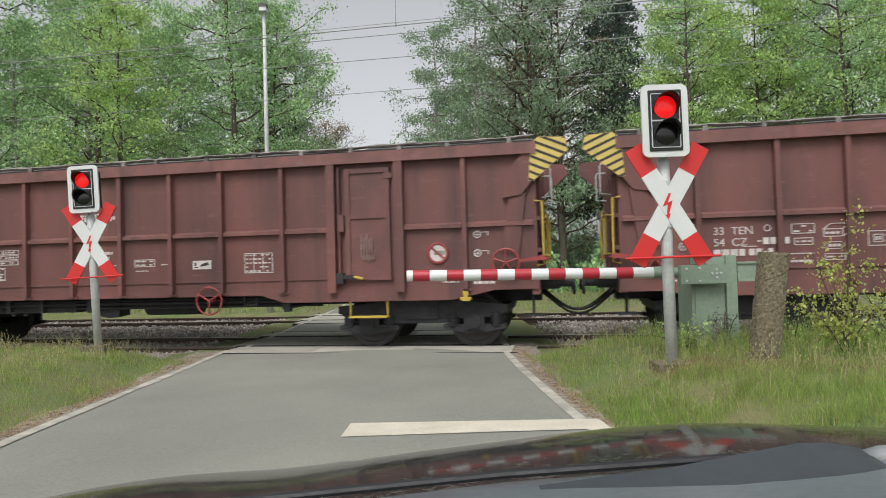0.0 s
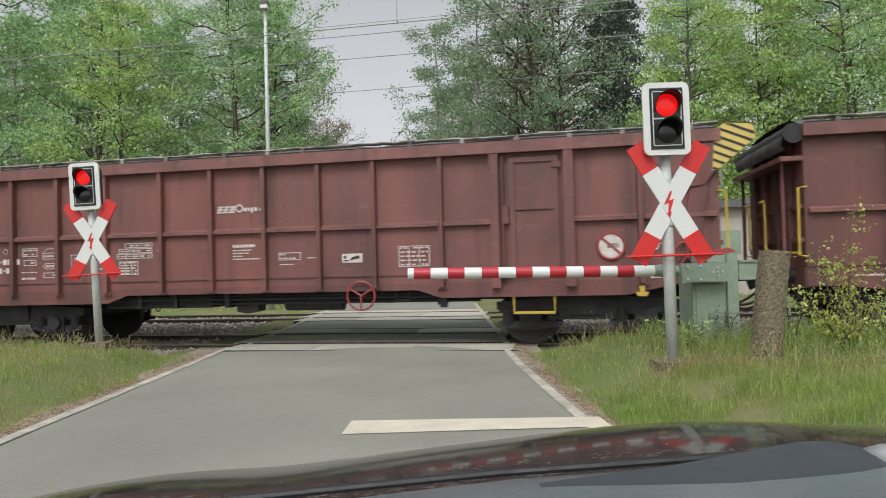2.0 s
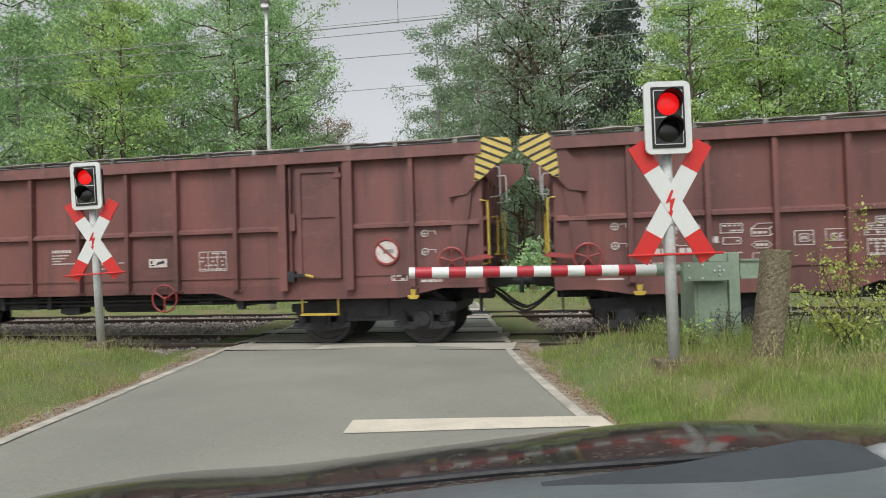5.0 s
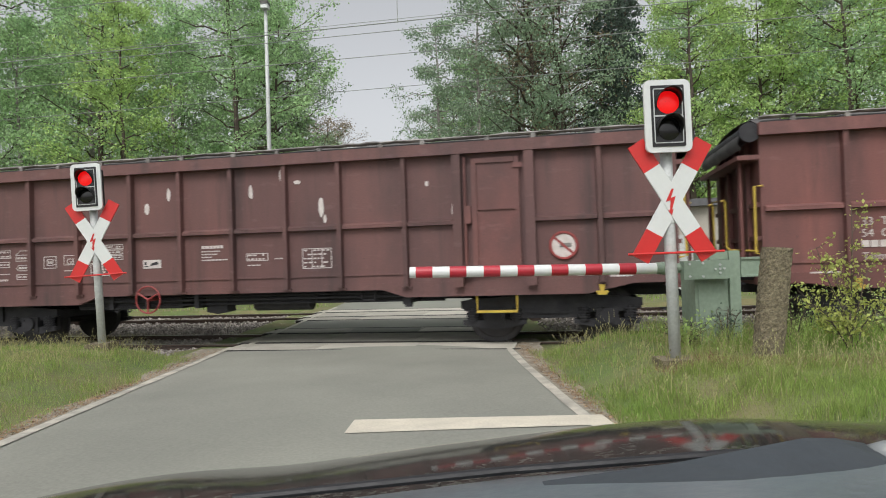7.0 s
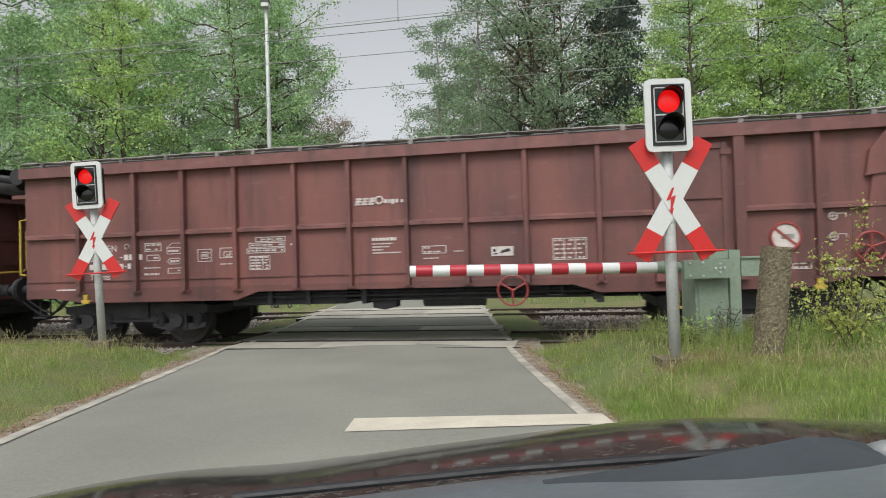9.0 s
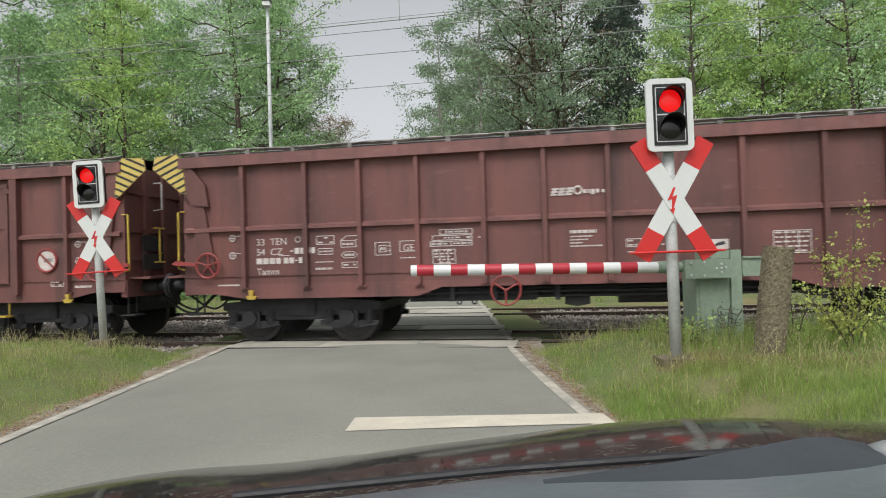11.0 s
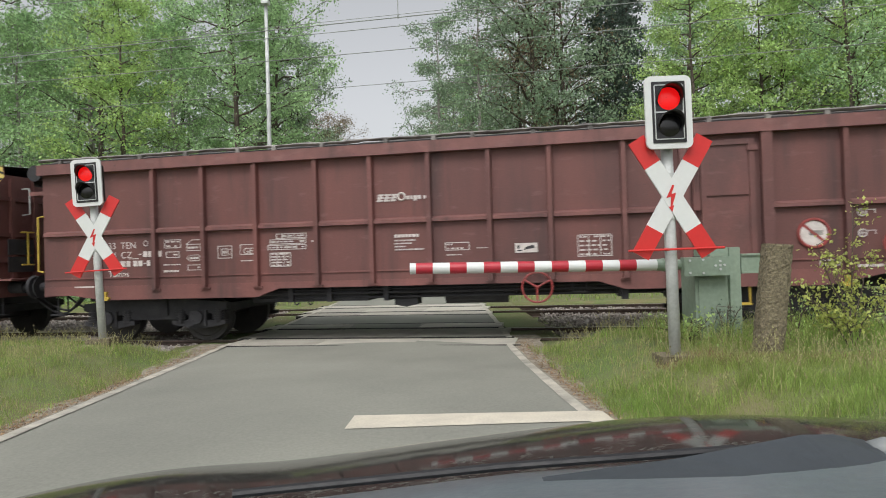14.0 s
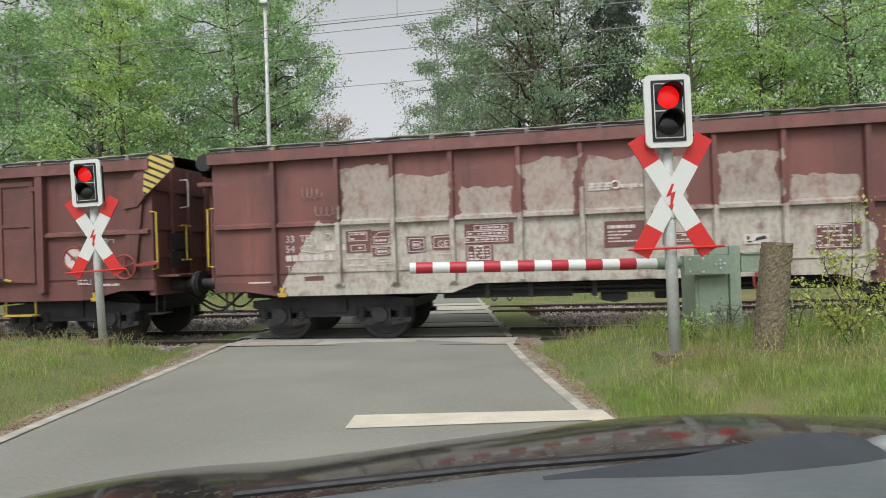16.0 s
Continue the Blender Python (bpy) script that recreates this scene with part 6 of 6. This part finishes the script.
bush(3.86, 6.2, [(0.05, 1.40, 0.0), (-0.36, 1.02, -0.1), (0.28, 0.85, 0.1), (-0.12, 0.9, 0.1), (0.42, 0.62, 0.0), (-0.5, 0.62, 0.0), (-0.3, 0.45, 0.1)], 1250, 41, 0.0195, "leaf_sapling", "thin young sapling with small yellow-green leaves", 0.045)
bush(4.55, 6.6, [(0.0, 0.75, 0.0), (-0.25, 0.6, 0.0), (0.25, 0.65, 0.0), (-0.4, 0.45, 0.1), (0.4, 0.5, 0.0)], 400, 42, 0.0165, "leaf_bright", "low leafy bush in the verge", 0.09)
bush(3.45, 6.5, [(0.0, 0.62, 0.0), (-0.18, 0.5, 0.0), (0.2, 0.55, 0.0)], 220, 43, 0.016, "leaf_bright", "small leafy weed beside the post", 0.07)
bush(2.95, 6.86, [(0.05, 0.45, 0.0), (-0.1, 0.40, 0.0), (0.15, 0.38, 0.0)], 70, 44, 0.018, "leaf_deep", "thin dark weed before the drive cabinet", 0.03)
bush(2.45, 6.6, [(0.05, 0.3, 0.0), (-0.2, 0.25, 0.0), (0.2, 0.28, 0.0)], 200, 45, 0.022, "leaf_bright", "low weed in the verge grass", 0.07)

# ---- the waiting car: glossy black bonnet, cowl and wiper ----
car = tagged(new("car"), "glossy black car bonnet with cowl and wiper", "car")
RIDGE = [(-1.10, 0.98), (-0.765, 1.066), (-0.614, 1.088), (-0.510, 1.093), (-0.433, 1.0935), (-0.358, 1.0915), (-0.268, 1.099), (-0.177, 1.110), (-0.077, 1.1195), (0.019, 1.128), (0.136, 1.1375), (0.204, 1.146), (0.359, 1.158), (0.466, 1.165), (0.584, 1.160), (0.704, 1.153), (0.826, 1.148), (0.950, 1.143), (1.09, 1.135), (1.16, 1.12), (1.25, 1.02)]


def bonnet_height(x, y):
    """Crowned along the car: it falls away forwards, ever steeper."""
    xs, zs = zip(*RIDGE)
    d = y - 0.76
    return float(np.interp(x, xs, zs)) - 0.079 * d - 0.165 * d * d - 0.6 * max(0.0, y - 1.62) ** 2


bm = bmesh.new()
rows = []
for j in range(61):
    y = 0.76 + 1.10 * j / 60
    rows.append([bm.verts.new((-1.00 + 2.22 * i / 80, y - 0.06 * ((i - 40) / 40) ** 2, sum(bonnet_height(-1.00 + 2.22 * i / 80 + d, y) for d in (-0.10, -0.06, -0.03, 0, 0.03, 0.06, 0.10)) / 7)) for i in range(81)])
for a, b in zip(rows, rows[1:]):
    for k in range(80):
        bm.faces.new((a[k], a[k + 1], b[k + 1], b[k]))
part("bonnet", bm, "car_black", car, "glossy black bonnet", True)
bm = bmesh.new()
box(bm, -0.99, -0.94, 0.2, 1.6, 0.45, 0.74)
part("wing", bevelled(bm, 0.02), "car_black", car)
bm = bmesh.new()
box(bm, 1.16, 1.21, 0.2, 1.6, 0.45, 0.86)
part("wing", bevelled(bm, 0.02), "car_black", car)
bm = bmesh.new()
box(bm, -0.94, 1.16, 1.62, 1.74, 0.36, 0.62)
part("front_body", bevelled(bm, 0.02), "car_black", car)
for x in (-0.93, 0.97):
    bm = bmesh.new()
    rod(bm, (x, 0.9, 0.60), (x + 0.18, 0.9, 0.60), 0.32, 32)
    part("wheel", bm, "stripe_black", car, "black tyre")
EDGE = [(-0.620, 1.071), (-0.372, 1.102), (-0.197, 1.126), (0.074, 1.151), (0.301, 1.163), (0.397, 1.172), (0.558, 1.179), (1.116, 1.187)]


def cowl_edge(x):
    return float(np.interp(x, [a for a, _ in EDGE], [b for _, b in EDGE]))


bm = bmesh.new()
rows = []
for j, (y, dz) in enumerate(((0.775, -0.05), (0.759, -0.005), (0.744, 0.0), (0.68, 0.005), (0.58, 0.015), (0.47, 0.025))):
    rows.append([bm.verts.new((-0.62 + 1.74 * i / 40, y, cowl_edge(-0.62 + 1.74 * i / 40) + dz)) for i in range(41)])
for a, b in zip(rows, rows[1:]):
    for k in range(40):
        bm.faces.new((a[k], a[k + 1], b[k + 1], b[k]))
part("cowl_panel", bm, "cowl_plastic", car, "blue-grey plastic cowl panel", True)
bm = bmesh.new()
outline = [(0.10, 0.0), (0.25, 0.008), (0.34, 0.016), (0.385, 0.019), (0.42, 0.016), (0.452, 0.008), (0.458, -0.020), (0.447, -0.034), (0.432, -0.019), (0.405, -0.016), (0.36, -0.023), (0.31, -0.034), (0.20, -0.032), (0.10, -0.015)]
a = [bm.verts.new((x, 0.713, cowl_edge(x) + 0.004 + z)) for x, z in outline]
b = [bm.verts.new((x, 0.645, cowl_edge(x) + 0.0 + z * 0.4)) for x, z in outline]
for k in range(len(a)):
    bm.faces.new((a[k], a[(k + 1) % len(a)], b[(k + 1) % len(a)], b[k]))
bm.faces.new(a[::-1])
bm.faces.new(b)
part("wiper_cover", bm, "cowl_dark", car, "dark wiper cover")
bm = bmesh.new()
pipe(bm, [(-0.248, 0.744, 1.137), (0.062, 0.744, 1.159), (0.310, 0.732, 1.174), (0.471, 0.694, 1.179)], 0.005, 8)
part("wiper_blade", bm, "signal_black", car, "black wiper blade")
bm = bmesh.new()
pipe(bm, [(0.452, 0.70, 1.176), (0.468, 0.70, 1.180), (0.52, 0.69, 1.183), (0.62, 0.68, 1.184)], 0.0125, 12)
part("wiper_arm", bm, "cowl_pale", car, "pale grey wiper arm", True)
bm = bmesh.new()
rod(bm, (0.462, 0.66, 1.158), (0.462, 0.645, 1.166), 0.008, 14)
part("wiper_pivot", bm, "signal_black", car, "black wiper pivot")


# ---- what moves: the train ----
def travelled(t):
    return 2.271 + 9.195 * t + 0.0135 * t * t


SLACK = {0: 0.08, 3: -0.05, 9: 0.06}  # play in the couplings


def motions():
    turn = Matrix.Rotation(TURN, 4, "Z")
    for k, w in enumerate(WAGONS):
        def middle(t):
            return travelled(t) - k * PITCH + PITCH / 2 + SLACK.get(k, 0.0)
        walk(w, [(t, Matrix.Translation(on_track(middle(t), 0.75)) @ turn) for t in range(17)])
        # wheels turn while their wagon passes before the camera
        seen = [f / 30 for f in range(0, 481, 2) if abs(middle(f / 30)) < 22]
        times = ([0.0] if seen[0] > 0 else []) + seen + ([16.0] if seen[-1] < 16 else [])
        for o in w.children_recursive:
            if o.name.startswith("wheelset"):
                x = o.location.x
                first = middle(seen[0])
                walk(o, [(t, pose(x, 0, 0.46, 0, math.degrees((middle(min(max(t, seen[0]), seen[-1])) - first) / 0.46), 0)) for t in times])


motions()
